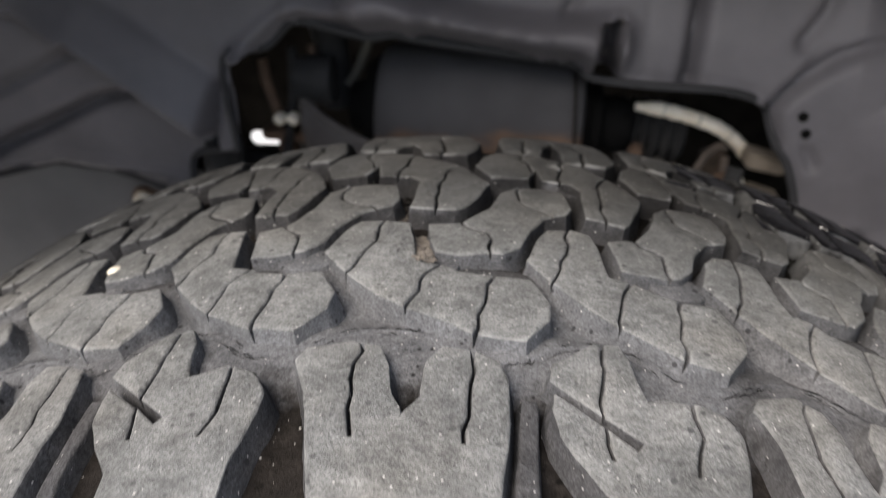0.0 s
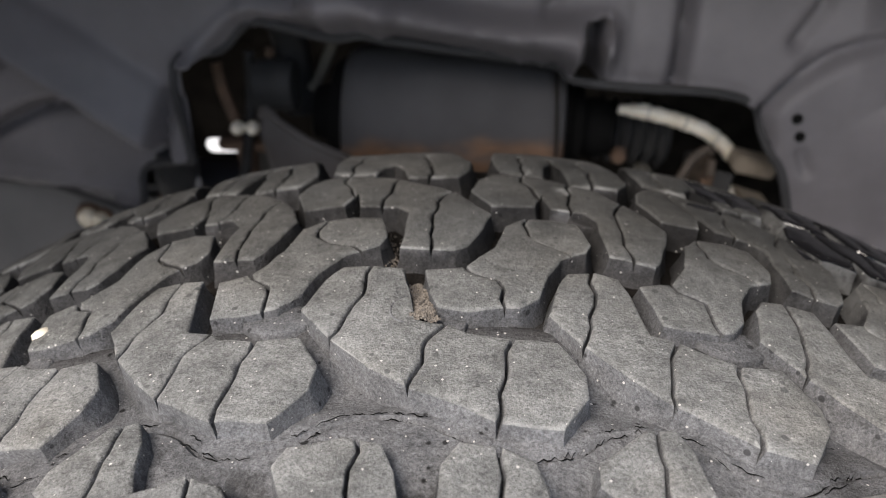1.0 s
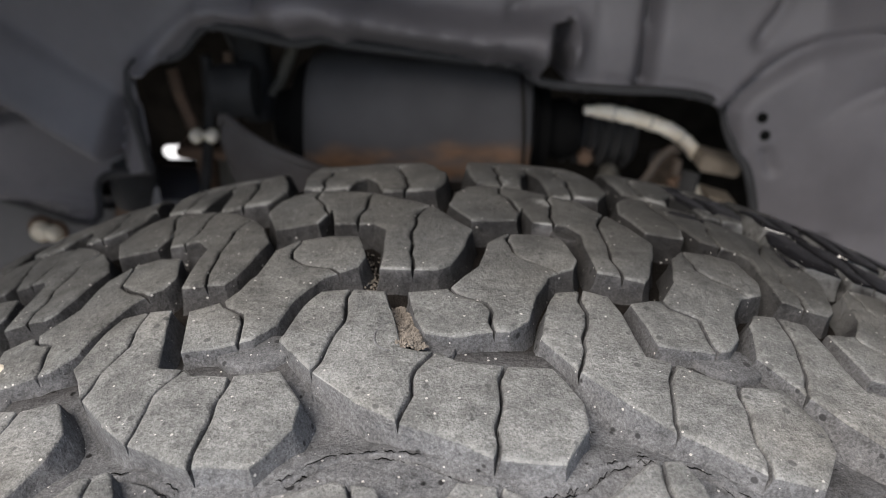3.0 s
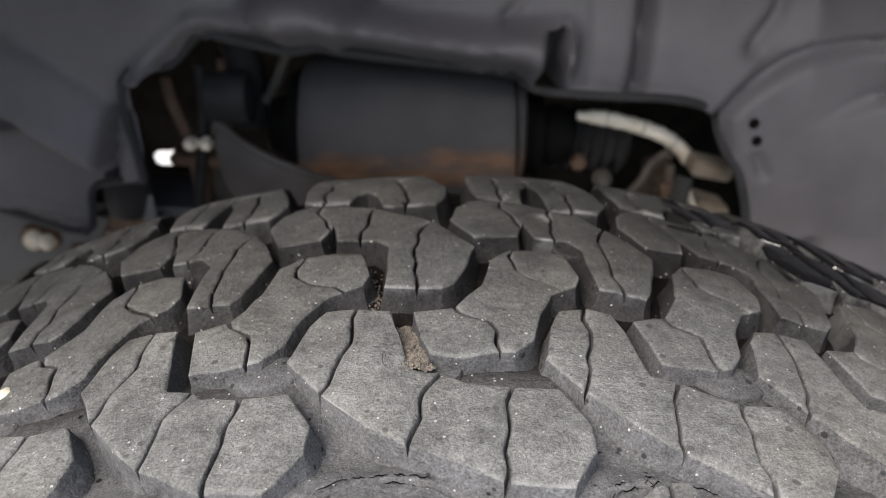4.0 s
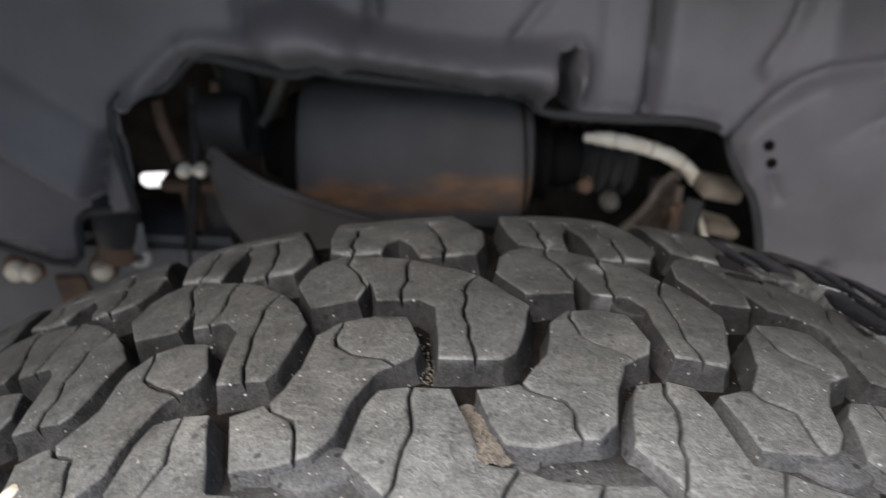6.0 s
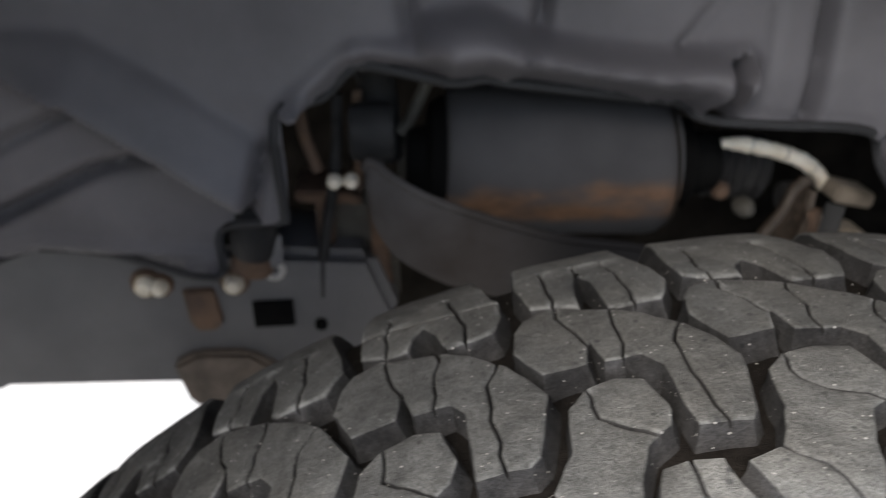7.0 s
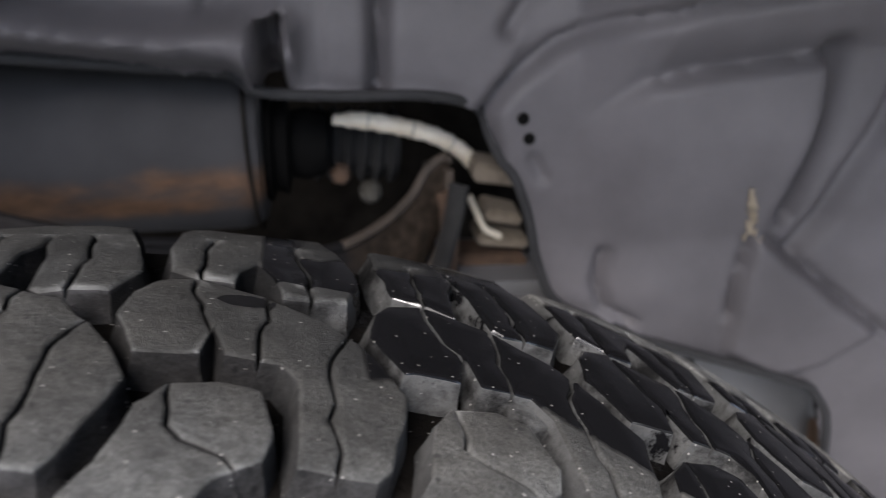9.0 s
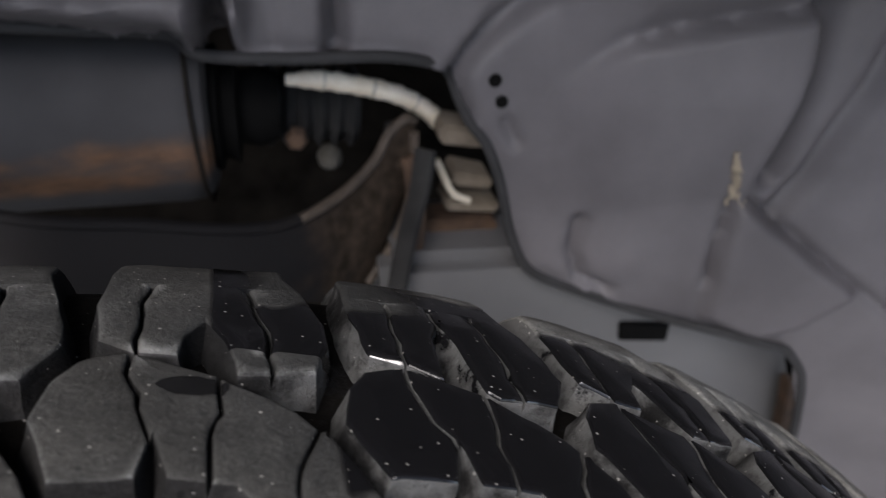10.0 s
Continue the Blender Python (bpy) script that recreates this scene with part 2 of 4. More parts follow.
SAND = simple("sandy_grit", (0.055, 0.047, 0.039), (0.16, 0.138, 0.115), 700, 0.9)
PALE = simple("pale_metal", (0.25, 0.24, 0.22), (0.45, 0.43, 0.40), 50, 0.6)
CREAM = simple("cream_paint", (0.45, 0.40, 0.31), (0.65, 0.60, 0.50), 60, 0.6)
FOIL = simple("white_foil", (0.74, 0.64, 0.49), (0.95, 0.87, 0.73), 90, 0.35)
BLACK.node_tree.nodes["Principled BSDF"].inputs["Specular IOR Level"].default_value = 0.05
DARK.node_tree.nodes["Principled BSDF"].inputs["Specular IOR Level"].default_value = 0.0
BLACKPLASTIC.node_tree.nodes["Principled BSDF"].inputs["Specular IOR Level"].default_value = 0.12
GROUND = simple("concrete", (0.42, 0.41, 0.39), (0.54, 0.53, 0.51), 3, 0.9, grain=60)


# ---- building helpers ----
def finish(name, bm, material, angle=35):
    bmesh.ops.recalc_face_normals(bm, faces=bm.faces)
    me = bpy.data.meshes.new(name)
    bm.to_mesh(me)
    bm.free()
    me.shade_smooth()
    me.set_sharp_from_angle(angle=radians(angle))
    for m in material if isinstance(material, tuple) else (material,):
        me.materials.append(m)
    return me


def part(name, bm, material, parent, label="", angle=35):
    ob = new(name, finish(name, bm, material, angle))
    ob.parent = parent
    return tagged(ob, label)


def thing(name, label, category, bm=None, material=None, kind="", group="", angle=35):
    ob = new(name, finish(name, bm, material, angle) if bm else None)
    return tagged(ob, label, category, group, kind)


def box(bm, a, b, bevel=0.0, m=None):
    """A box from corner a to corner b with rounded edges."""
    lo, hi = [min(p) for p in zip(a, b)], [max(p) for p in zip(a, b)]
    vs = bmesh.ops.create_cube(bm, size=1.0)["verts"]
    for v in vs:
        v.co = [lo[i] + (v.co[i] + 0.5) * (hi[i] - lo[i]) for i in range(3)]
    if bevel:
        es = list({e for v in vs for e in v.link_edges})
        vs = bmesh.ops.bevel(bm, geom=es, offset=bevel, segments=2, affect="EDGES", profile=0.7)["verts"]
    if m:
        bmesh.ops.transform(bm, matrix=m, verts=list({v for v in vs}))
    return bm


def sweep(bm, points, radius, sides=14, cap=True):
    """A round tube along points; radius: a number or one for each point."""
    pts = [Vector(p) for p in points]
    rs = radius if isinstance(radius, (list, tuple)) else [radius] * len(pts)
    rings, ref = [], None
    for i, p in enumerate(pts):
        d = (pts[min(i + 1, len(pts) - 1)] - pts[max(i - 1, 0)]).normalized()
        ref = d.orthogonal().normalized() if ref is None else (ref - d * ref.dot(d)).normalized()
        side = d.cross(ref)
        rings.append([bm.verts.new(p + rs[i] * (math.cos(a) * ref + math.sin(a) * side)) for a in (2 * math.pi * k / sides for k in range(sides))])
    for r0, r1 in zip(rings, rings[1:]):
        for k in range(sides):
            bm.faces.new((r0[k], r0[(k + 1) % sides], r1[(k + 1) % sides], r1[k]))
    if cap:
        bm.faces.new(rings[0]), bm.faces.new(rings[-1])
    return bm


def lathe(bm, start, end, profile, sides=32):
    """A turned form: profile of (share of the way from start to end, radius)."""
    a, b = Vector(start), Vector(end)
    return sweep(bm, [a.lerp(b, t) for t, _ in profile], [r for _, r in profile], sides)


def smooth_line(points, steps=6):
    """Catmull-Rom through points."""
    p = [Vector(q) for q in points]
    p = [2 * p[0] - p[1], *p, 2 * p[-1] - p[-2]]
    out = []
    for i in range(1, len(p) - 2):
        for k in range(steps):
            t = k / steps
            out.append(0.5 * (2 * p[i] + (p[i + 1] - p[i - 1]) * t + (2 * p[i - 1] - 5 * p[i] + 4 * p[i + 1] - p[i + 2]) * t**2
                              + (3 * p[i] - p[i - 1] - 3 * p[i + 1] + p[i + 2]) * t**3))
    return [*out, p[-2]]


# ---- ground ----
bm = bmesh.new()
bmesh.ops.create_grid(bm, x_segments=8, y_segments=8, size=60)
thing("ground", "pale sunlit concrete ground under the vehicle", "ground", bm, GROUND, "structure")

# ---- the tyre: a carcass and its tread blocks ----
RADIUS, CROWN, FLAT, DEPTH, EDGE, TURN_R, TURN_A, FAR_TURN = 0.405, 0.715, 0.085, 0.0088, 0.114, 0.020, radians(60), radians(36)


def profile(s):
    """Across the tread at arc s from the centre line: the place y, the radius and the lean of the surface."""
    side, a = (1 if s >= 0 else -1), abs(s)
    y, r, lean = a, RADIUS - CROWN * min(a, EDGE) ** 2, 2 * CROWN * min(a, EDGE)
    if side > 0 and a > FLAT:
        past = min(a, EDGE) - FLAT
        r, lean = RADIUS - CROWN * FLAT**2 - 2 * CROWN * FLAT * past - 3.0 * past**2, 2 * CROWN * FLAT + 6.0 * past
    if a > EDGE:
        limit = TURN_A if side < 0 else FAR_TURN
        turn = min((a - EDGE) / TURN_R, limit)
        y = EDGE + TURN_R * (math.sin(lean + turn) - math.sin(lean))
        r -= TURN_R * (math.cos(lean) - math.cos(lean + turn))
        rest = a - EDGE - TURN_R * limit
        lean += turn
        if rest > 0:
            y, r = y + rest * math.cos(lean), r - rest * math.sin(lean)
    return side * y, r, side * lean


def on_tyre(u, s, h=0.0):
    """A point u along the tread, s across it and h over it, from the axle's middle."""
    y, r, lean = profile(s)
    y, r, a = y + h * math.sin(lean), r + h * math.cos(lean), u / RADIUS
    return Vector((r * math.sin(a), y, r * math.cos(a)))


# Cells of the pattern: most are PITCH wide, some near the top are longer or shorter.
PITCH, START, CELLS = 0.057, -0.037, 44
widths = {0: 0.064, 1: 0.054, 2: 0.056, -1: 0.052, -3: 0.060}
rest = (2 * math.pi * RADIUS - sum(widths.get(k, PITCH) for k in range(-8, 8))) / (CELLS - 16)
for k in range(-30, 31):
    widths.setdefault(k, PITCH if -8 <= k < 8 else rest)
knots = {0: START}
for k in range(30):
    knots[k + 1] = knots[k] + widths[k]
    knots[-k - 1] = knots[-k] - widths[-k - 1]


def warp(u, cell):
    """From the even pattern, in which each cell is PITCH wide, to the place along the tread, for the pattern moved on by so many cells."""
    v = (u - START) / PITCH + cell
    k = math.floor(v)
    return knots[k] + (v - k) * (knots[k + 1] - knots[k])


def flip(points):
    return [(-u, -s) for u, s in points]


def split(poly, line):
    """Cuts a closed outline along a line that runs right across it."""
    hits = []
    n = len(poly)
    for j in range(len(line) - 1):
        for i in range(n):
            (ax, ay), (bx, by), (cx, cy), (dx, dy) = poly[i], poly[(i + 1) % n], line[j], line[j + 1]
            det = (bx - ax) * (dy - cy) - (by - ay) * (dx - cx)
            if abs(det) < 1e-12:
                continue
            t = ((cx - ax) * (dy - cy) - (cy - ay) * (dx - cx)) / det
            w = ((cx - ax) * (by - ay) - (cy - ay) * (bx - ax)) / det
            if 0 <= t < 1 and 0 <= w < 1:
                hits.append((j + w, i, t, (ax + t * (bx - ax), ay + t * (by - ay))))
    hits.sort()
    if len(hits) < 2:
        return [poly]
    h0, h1 = hits[0], hits[-1]
    mid = [line[j] for j in range(len(line)) if h0[0] < j < h1[0]]

    def way(a, b):
        out, i = [a[3]], (a[1] + 1) % n
        if a[1] == b[1] and a[2] < b[2]:
            return [a[3], b[3]]
        while True:
            out.append(poly[i])
            if i == b[1]:
                break
            i = (i + 1) % n
        return [*out, b[3]]

    return [way(h0, h1) + mid[::-1], way(h1, h0) + mid]


def inset(poly, d, seam=None):
    """The outline moved inwards by d (counter-clockwise outline), but for edges along the seam (a place across the tread)."""
    out, n = [], len(poly)

    def shift(p, q):
        return 0.0 if seam is not None and abs(p[1] - seam) < 1e-5 and abs(q[1] - seam) < 1e-5 else d

    for i in range(n):
        p, q, r = Vector(poly[i - 1]), Vector(poly[i]), Vector(poly[(i + 1) % n])
        e, f = (q - p).normalized(), (r - q).normalized()
        a, b = Vector((-e.y, e.x)), Vector((-f.y, f.x))
        da, db = shift(p, q), shift(q, r)
        if da == db:
            m = a + b
            out.append(tuple(q + da * m / max(m.dot(m) / 2, 0.55)))
        else:
            det = a.x * b.y - a.y * b.x
            out.append(tuple(q) if abs(det) < 0.2 else tuple(q + Vector(((da * b.y - db * a.y) / det, (db * a.x - da * b.x) / det))))
    return out


def clean(poly):
    out = [p for i, p in enumerate(poly) if (Vector(p) - Vector(poly[i - 1])).length > 0.0008]
    area = sum(out[i - 1][0] * out[i][1] - out[i][0] * out[i - 1][1] for i in range(len(out)))
    return out if area > 0 else out[::-1]


def block_mesh(outline, sipes, cell, seed=0, seam=None, grow=0.0003, gap=0.00035, low=0.0, worn=1.0):
    """A tread block cut by its sipes and bent round the tyre, its middle at the top. Places in millimetres; a sipe is a line and its half width."""
    pieces = [inset(clean([(u / 1000, s / 1000) for u, s in outline]), -grow)]
    if seam is not None:
        pieces = split(pieces[0], [(-0.2, seam), (0.2, seam)])
    for sipe in sipes:
        line = [(u / 1000 + 0.0005 * math.sin(i * 2.1 + seed), s / 1000) for i, (u, s) in enumerate(dense(sipe, 5))]
        pieces = [q for p in pieces for q in split(p, line)]
    rnd = random.Random(seed)
    bm = bmesh.new()
    middle = sum(warp(u / 1000, cell) for u, _ in outline) / len(outline)
    for piece in pieces:
        piece = clean(piece)
        if len(piece) < 3:
            continue
        piece = inset([(warp(u, cell) - middle, s) for u, s in piece], gap, seam)
        top = (rnd.uniform(-0.0003, 0.0002) if seam is None else 0.0) - low
        rings = [(-DEPTH - 0.0015, -0.0022), (-DEPTH * 0.8, -0.0013), (-DEPTH * 0.45, -0.0004), (-0.0014 * worn, 0.0), (-0.0007 * worn, 0.00010 * worn), (-0.00025 * worn, 0.00036 * worn), (0.0, 0.0010 * worn)]
        last = None
        for h, d in rings:
            ring = [bm.verts.new((u, s, h + top)) for u, s in inset(piece, d, seam)]
            if last:
                for i in range(len(ring)):
                    bm.faces.new((last[i - 1], last[i], ring[i], ring[i - 1]))
            last = ring
        bm.faces.new(last)
    # walls and low pads take the groove colour, which holds their shade
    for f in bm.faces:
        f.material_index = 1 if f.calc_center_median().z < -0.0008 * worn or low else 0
    for axis, step in ((0, 0.008), (1, 0.008)):
        lo, hi = min(v.co[axis] for v in bm.verts), max(v.co[axis] for v in bm.verts)
        for k in range(math.ceil(lo / step), math.floor(hi / step) + 1):
            co, no = [0, 0, 0], [0, 0, 0]
            co[axis], no[axis] = k * step + 1e-5, 1
            bmesh.ops.bisect_plane(bm, geom=[*bm.verts, *bm.edges, *bm.faces], plane_co=co, plane_no=no)
    for v in bm.verts:
        u, s, h = v.co
        h += 0.0006 * noise.noise(Vector((u * 110 + seed * 7, s * 110, 0)))
        u, s = (u + 0.0005 * noise.noise(Vector((u * 260, s * 260 + seed * 5, h * 300))) + 0.0007 * noise.noise(Vector((u * 90, s * 90 + seed * 3, 8))),
                s + 0.0005 * noise.noise(Vector((u * 260, s * 260 + 40, h * 300 + seed))) + 0.0007 * noise.noise(Vector((u * 90 + 20, s * 90, seed * 3))))
        v.co = on_tyre(u, s, h)
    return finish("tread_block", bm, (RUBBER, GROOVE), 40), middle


def dense(line, step):
    """The line with points added, at most step apart."""
    out = [line[0]]
    for (a, b), (c, d) in zip(line, line[1:]):
        n = max(1, round(math.hypot(c - a, d - b) / step))
        out += [(a + (c - a) * i / n, b + (d - b) * i / n) for i in range(1, n + 1)]
    return out


# Outlines of the blocks, as seen from above; u along the tread, s across it from the centre line.
FAR_HOOK = [(-53, 54), (-51, 65), (-47, 71), (-38, 74), (-29, 70.5), (-19, 66), (-9, 60), (0, 50.5), (6, 41), (10.5, 31), (8, 20), (4, 8), (1, 5), (-13, 6.5), (-13, 32),
            (-17, 38), (-28, 39), (-30.5, 50), (-33, 40), (-46.5, 39)]
FAR_CUTS = [[(-36, 78), (-37, 67), (-30.5, 46)], [(-19, 72), (-20, 56), (-22, 34)], [(1, 56), (-5.5, 42), (-6, 26), (-5, 2)]]
NEAR_HOOK = [(-33, -26), (-30, -12), (-26.5, -5), (-19, -4), (-11, -5.5), (-9.6, -14), (-6.6, -31), (1.5, -33), (5, -35.5), (15, -38), (26, -37.5), (32, -49), (31.5, -57),
             (25, -67), (12, -66), (-5.6, -56.5), (-14.6, -49.5), (-24.6, -39)]
NEAR_CUTS = [[(-19, 2), (-20, -20), (-26, -46)], [(2.5, -28), (-4, -42), (-6.5, -64)], [(15, -33), (13, -52), (12, -72)]]
MIDDLE = [(14, 22), (20, 28.5), (29, 30), (37, 27.5), (40, 14), (38, 8), (30, 3), (25, -8), (22, -19), (17, -25), (6, -27), (-2.0, -26), (-4.0, -18), (-5.6, -7.5), (4, -5), (11, 7)]
MIDDLE_CUTS = [[(20, 34), (20.5, 16), (24, 12), (31, 8), (36, 2)], [(3, -2), (5, -8), (12, -12), (14, -32)]]
LUG_SEAM = -0.104
LUG_A = [(-4, -90), (-6, -78), (0, -67), (16, -66), (19, -68), (20, -88), (23, -95), (26, -88), (27.5, -71), (44, -78), (47, -95), (46, -112), (44, -150), (4, -150), (3, -112)]
LUG_A_CUTS = [[(10, -55), (9, -85), (12, -104.6)], [(36, -60), (36, -90), (36, -104.6)]]
FAR_A_CUTS = [*LUG_A_CUTS, [(23.2, -92), (23.4, -98), (23.0, -104.6)]]
LUG_C = [(-4, -90), (-4, -79), (0, -69), (16, -67), (19, -80), (23, -87), (27, -82), (28, -74), (36, -75), (45, -80), (47, -95), (46, -112), (44, -150), (4, -150), (3, -112)]
FAR_B_CUTS = [[(10, -55), (9, -80), (14, -104.6)], [(36, -60), (37, -90), (36, -104.6)], [(-10, -88), (20, -91), (60, -98)]]

RIB = [(24, -85), (24, -112), (25, -140), (31, -140), (30, -112), (29, -85)]
NEAR_A = [(-1, -90), (-5.5, -79), (-3.7, -74), (7, -71), (14, -73), (17, -80), (19, -90), (22, -96), (25, -90), (25, -78), (28, -71.5), (36, -72.5), (42, -76), (44.4, -83),
          (45.3, -95), (45, -117), (44, -150), (8, -150), (6, -119), (2.5, -105)]
NEAR_B = [(-4, -90), (-3.5, -85), (17, -99), (18.5, -97), (-5, -81), (-4, -75), (7, -64.5), (14, -63.5), (18, -70), (19, -78), (21, -83), (25, -81.5), (32, -80), (41, -83),
          (45, -90), (44, -105), (43, -112), (42, -150), (12, -150), (9, -113), (3, -106), (-2, -98)]
NEAR_B_CUTS = [[(10, -58), (9, -80), (9, -92)], [(32, -75), (34, -92), (31.5, -104.6)], [(9.5, -92), (10, -99), (12, -104.6)]]
KNOB = [(-15.5 + 6.5 * math.cos(math.pi * i / 7), 38 + 7 * math.sin(math.pi * i / 7)) for i in range(14)]
NEAR_PAD = [(17 + 10 * math.cos(math.pi * i / 7), -25.5 + 7 * math.sin(math.pi * i / 7)) for i in range(14)]
SMALL_PAD = [(1 + 4.5 * math.cos(math.pi * i / 6), -28 + 4.5 * math.sin(math.pi * i / 6)) for i in range(12)]

tyre = thing("tyre", "worn dusty all-terrain truck tyre with chunky tread blocks", "tyre")
tyre.location = (0, 0, RADIUS)
bm = bmesh.new()
def even(u):
    """The place in the even pattern of a place along the tread."""
    u = (u + math.pi * RADIUS) % (2 * math.pi * RADIUS) - math.pi * RADIUS
    for k in range(-24, 24):
        if knots[k] <= u < knots[k + 1]:
            return START + PITCH * (u - knots[k]) / (knots[k + 1] - knots[k])
    return 0.0


MIDWAY = -0.0657


def bend(u, s):
    """Bends lines across the tread so that the one midway between hooks and near lugs winds along the crease."""
    wind = -0.0058 * math.cos(2 * math.pi * (even(u) - 0.018) / PITCH) + 0.0012 * noise.noise(Vector((u * 150, 0, 5)))
    return s + wind * math.exp(-(((s - MIDWAY) / 0.012) ** 2))


def floor_depth(u, s, off):
    """How deep the grooves are: packed with dust between the hooks and the near lugs, but for a crease (off: the distance from it)."""
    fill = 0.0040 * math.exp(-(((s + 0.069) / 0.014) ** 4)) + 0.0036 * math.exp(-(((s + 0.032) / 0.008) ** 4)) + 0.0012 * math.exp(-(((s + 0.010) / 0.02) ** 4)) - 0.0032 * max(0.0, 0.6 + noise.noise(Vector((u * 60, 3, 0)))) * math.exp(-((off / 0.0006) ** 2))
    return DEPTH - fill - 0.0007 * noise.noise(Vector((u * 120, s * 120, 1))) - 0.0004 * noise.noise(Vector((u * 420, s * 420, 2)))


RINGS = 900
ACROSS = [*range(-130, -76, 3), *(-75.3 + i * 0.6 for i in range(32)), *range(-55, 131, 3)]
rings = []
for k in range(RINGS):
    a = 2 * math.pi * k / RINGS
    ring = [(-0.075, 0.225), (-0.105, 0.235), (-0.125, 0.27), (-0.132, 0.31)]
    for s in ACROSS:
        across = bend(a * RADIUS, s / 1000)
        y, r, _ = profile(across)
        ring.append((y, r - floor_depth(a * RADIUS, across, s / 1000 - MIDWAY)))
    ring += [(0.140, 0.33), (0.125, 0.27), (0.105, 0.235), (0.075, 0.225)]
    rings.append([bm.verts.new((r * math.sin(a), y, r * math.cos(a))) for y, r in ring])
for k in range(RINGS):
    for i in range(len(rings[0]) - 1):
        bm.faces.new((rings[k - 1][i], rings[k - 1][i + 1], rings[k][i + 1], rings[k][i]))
part("carcass", bm, FLOOR, tyre, "dusty rubber carcass, its grooves painted dark for shade")

# Dashed cracks in the rubber along the crease between the hooks and the near lugs.
rnd = random.Random(5)
cracks = bmesh.new()
for lane, chance in ((0.0, 0.85), (0.0014, 0.35), (-0.0013, 0.25)):
    u = -0.30
    while u < 0.30:
        length = rnd.uniform(0.0025, 0.008)
        if rnd.random() < chance:
            off, rows = MIDWAY + lane + rnd.gauss(0, 0.0003), []
            for i in range(7):
                w = u + length * i / 6
                across = off + 0.0003 * math.sin(i * 1.9 + u * 900)
                half = 0.00020 * math.sin(math.pi * (i + 0.3) / 6.6) + 0.00004
                mid = bend(w, across)
                y, r, _ = profile(mid)
                depth = floor_depth(w, mid, across - MIDWAY) - 0.0004
                a = w / RADIUS
                rows.append([cracks.verts.new(((r - depth) * math.sin(a), y + e * half, (r - depth) * math.cos(a))) for e in (-1, 1)])
            for p, q in zip(rows, rows[1:]):
                cracks.faces.new((p[0], p[1], q[1], q[0]))
        u += length + rnd.uniform(0.0004, 0.0015)
bm = bmesh.new()
sweep(bm, [on_tyre(-0.0035 - 0.0058 * math.sin(q), -0.0270 + 0.0060 * math.cos(q), -0.0001) for q in [math.pi * (0.1 + 0.8 * i / 14) for i in range(15)]], 0.0003, 6)
part("mould_mark", bm, GROOVE, tyre, "faint round mould mark")
tagged(part("crack", cracks, BLACK, tyre, "fine black cracks in the dusty groove"), kind="stuff")


def moved(points, du):
    return [(u + du, s) for u, s in points]


built = {}
for k in range(-CELLS // 2, CELLS // 2):
    for kind in ("near_hook", "far_hook", "middle", "near_lug", "far_lug", "rib", "far_knob", "near_pad"):
        odd, low = k % 2, 0.0
        if kind == "rib" and odd or kind == "far_knob" and not odd:
            continue
        if kind == "near_hook":
            outline, cuts = NEAR_HOOK, NEAR_CUTS
        elif kind == "far_hook":
            outline, cuts = FAR_HOOK, FAR_CUTS
        elif kind == "middle":
            outline, cuts = MIDDLE, MIDDLE_CUTS
        elif kind == "near_lug":
            outline, cuts = (NEAR_B, NEAR_B_CUTS) if odd else (NEAR_A, LUG_A_CUTS)
            du = -21 if odd else -23.5
            outline, cuts = moved(outline, du), [moved(c, du) for c in cuts]
        elif kind == "rib":
            outline, cuts, low = RIB, [], 0.0035
        elif kind == "far_knob":
            outline, cuts, low = KNOB, [], 0.0022
        elif kind == "near_pad":
            outline, cuts, low = (NEAR_PAD, [], 0.0026) if odd else (SMALL_PAD, [], 0.0034)
        else:
            outline, cuts = (LUG_A, FAR_A_CUTS) if odd else (LUG_C, FAR_B_CUTS)
            outline, cuts = flip(outline), [flip(c) for c in (cuts if odd or k == -2 else cuts[:2])]
        seam = {"near_lug": LUG_SEAM, "far_lug": -LUG_SEAM}.get(kind)
        near = -7 <= k < 7
        key = (kind, odd, *(round(widths[j], 5) for j in (k - 1, k, k + 1)), k % 6 if near else odd, k == -2)
        if key not in built:
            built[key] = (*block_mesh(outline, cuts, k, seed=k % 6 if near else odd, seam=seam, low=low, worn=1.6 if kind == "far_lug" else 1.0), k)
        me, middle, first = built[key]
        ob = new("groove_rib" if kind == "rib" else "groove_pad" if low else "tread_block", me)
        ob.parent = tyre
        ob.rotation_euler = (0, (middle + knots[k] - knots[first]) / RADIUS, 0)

# ---- the wheel arch liner: a moulded sheet round the opening for the suspension ----
def line_dist(p, pts):
    """The distance of points p from a line through pts."""
    best = np.full(len(p), 9.0)
    for a, b in zip(pts, pts[1:]):
        a, b = np.array(a), np.array(b)
        t = np.clip((p - a) @ (b - a) / max((b - a) @ (b - a), 1e-12), 0, 1)
        best = np.minimum(best, np.linalg.norm(p - a - t[:, None] * (b - a), axis=1))
    return best


def inside(p, poly):
    odd = np.zeros(len(p), bool)
    for (ax, ay), (bx, by) in zip(poly, poly[1:] + poly[:1]):
        if ay != by:
            odd ^= ((ay > p[:, 1]) != (by > p[:, 1])) & (p[:, 0] < (bx - ax) * (p[:, 1] - ay) / (by - ay) + ax)
    return odd


def signed(p, poly):
    """The distance from an outline, minus inside."""
    d = line_dist(p, poly + poly[:1])
    return np.where(inside(p, poly), -d, d)


def rise(d, soft):
    """1 well inside an outline, 0 outside, with a rounded edge."""
    t = np.clip(0.5 - d / soft, 0, 1)
    return t * t * (3 - 2 * t)


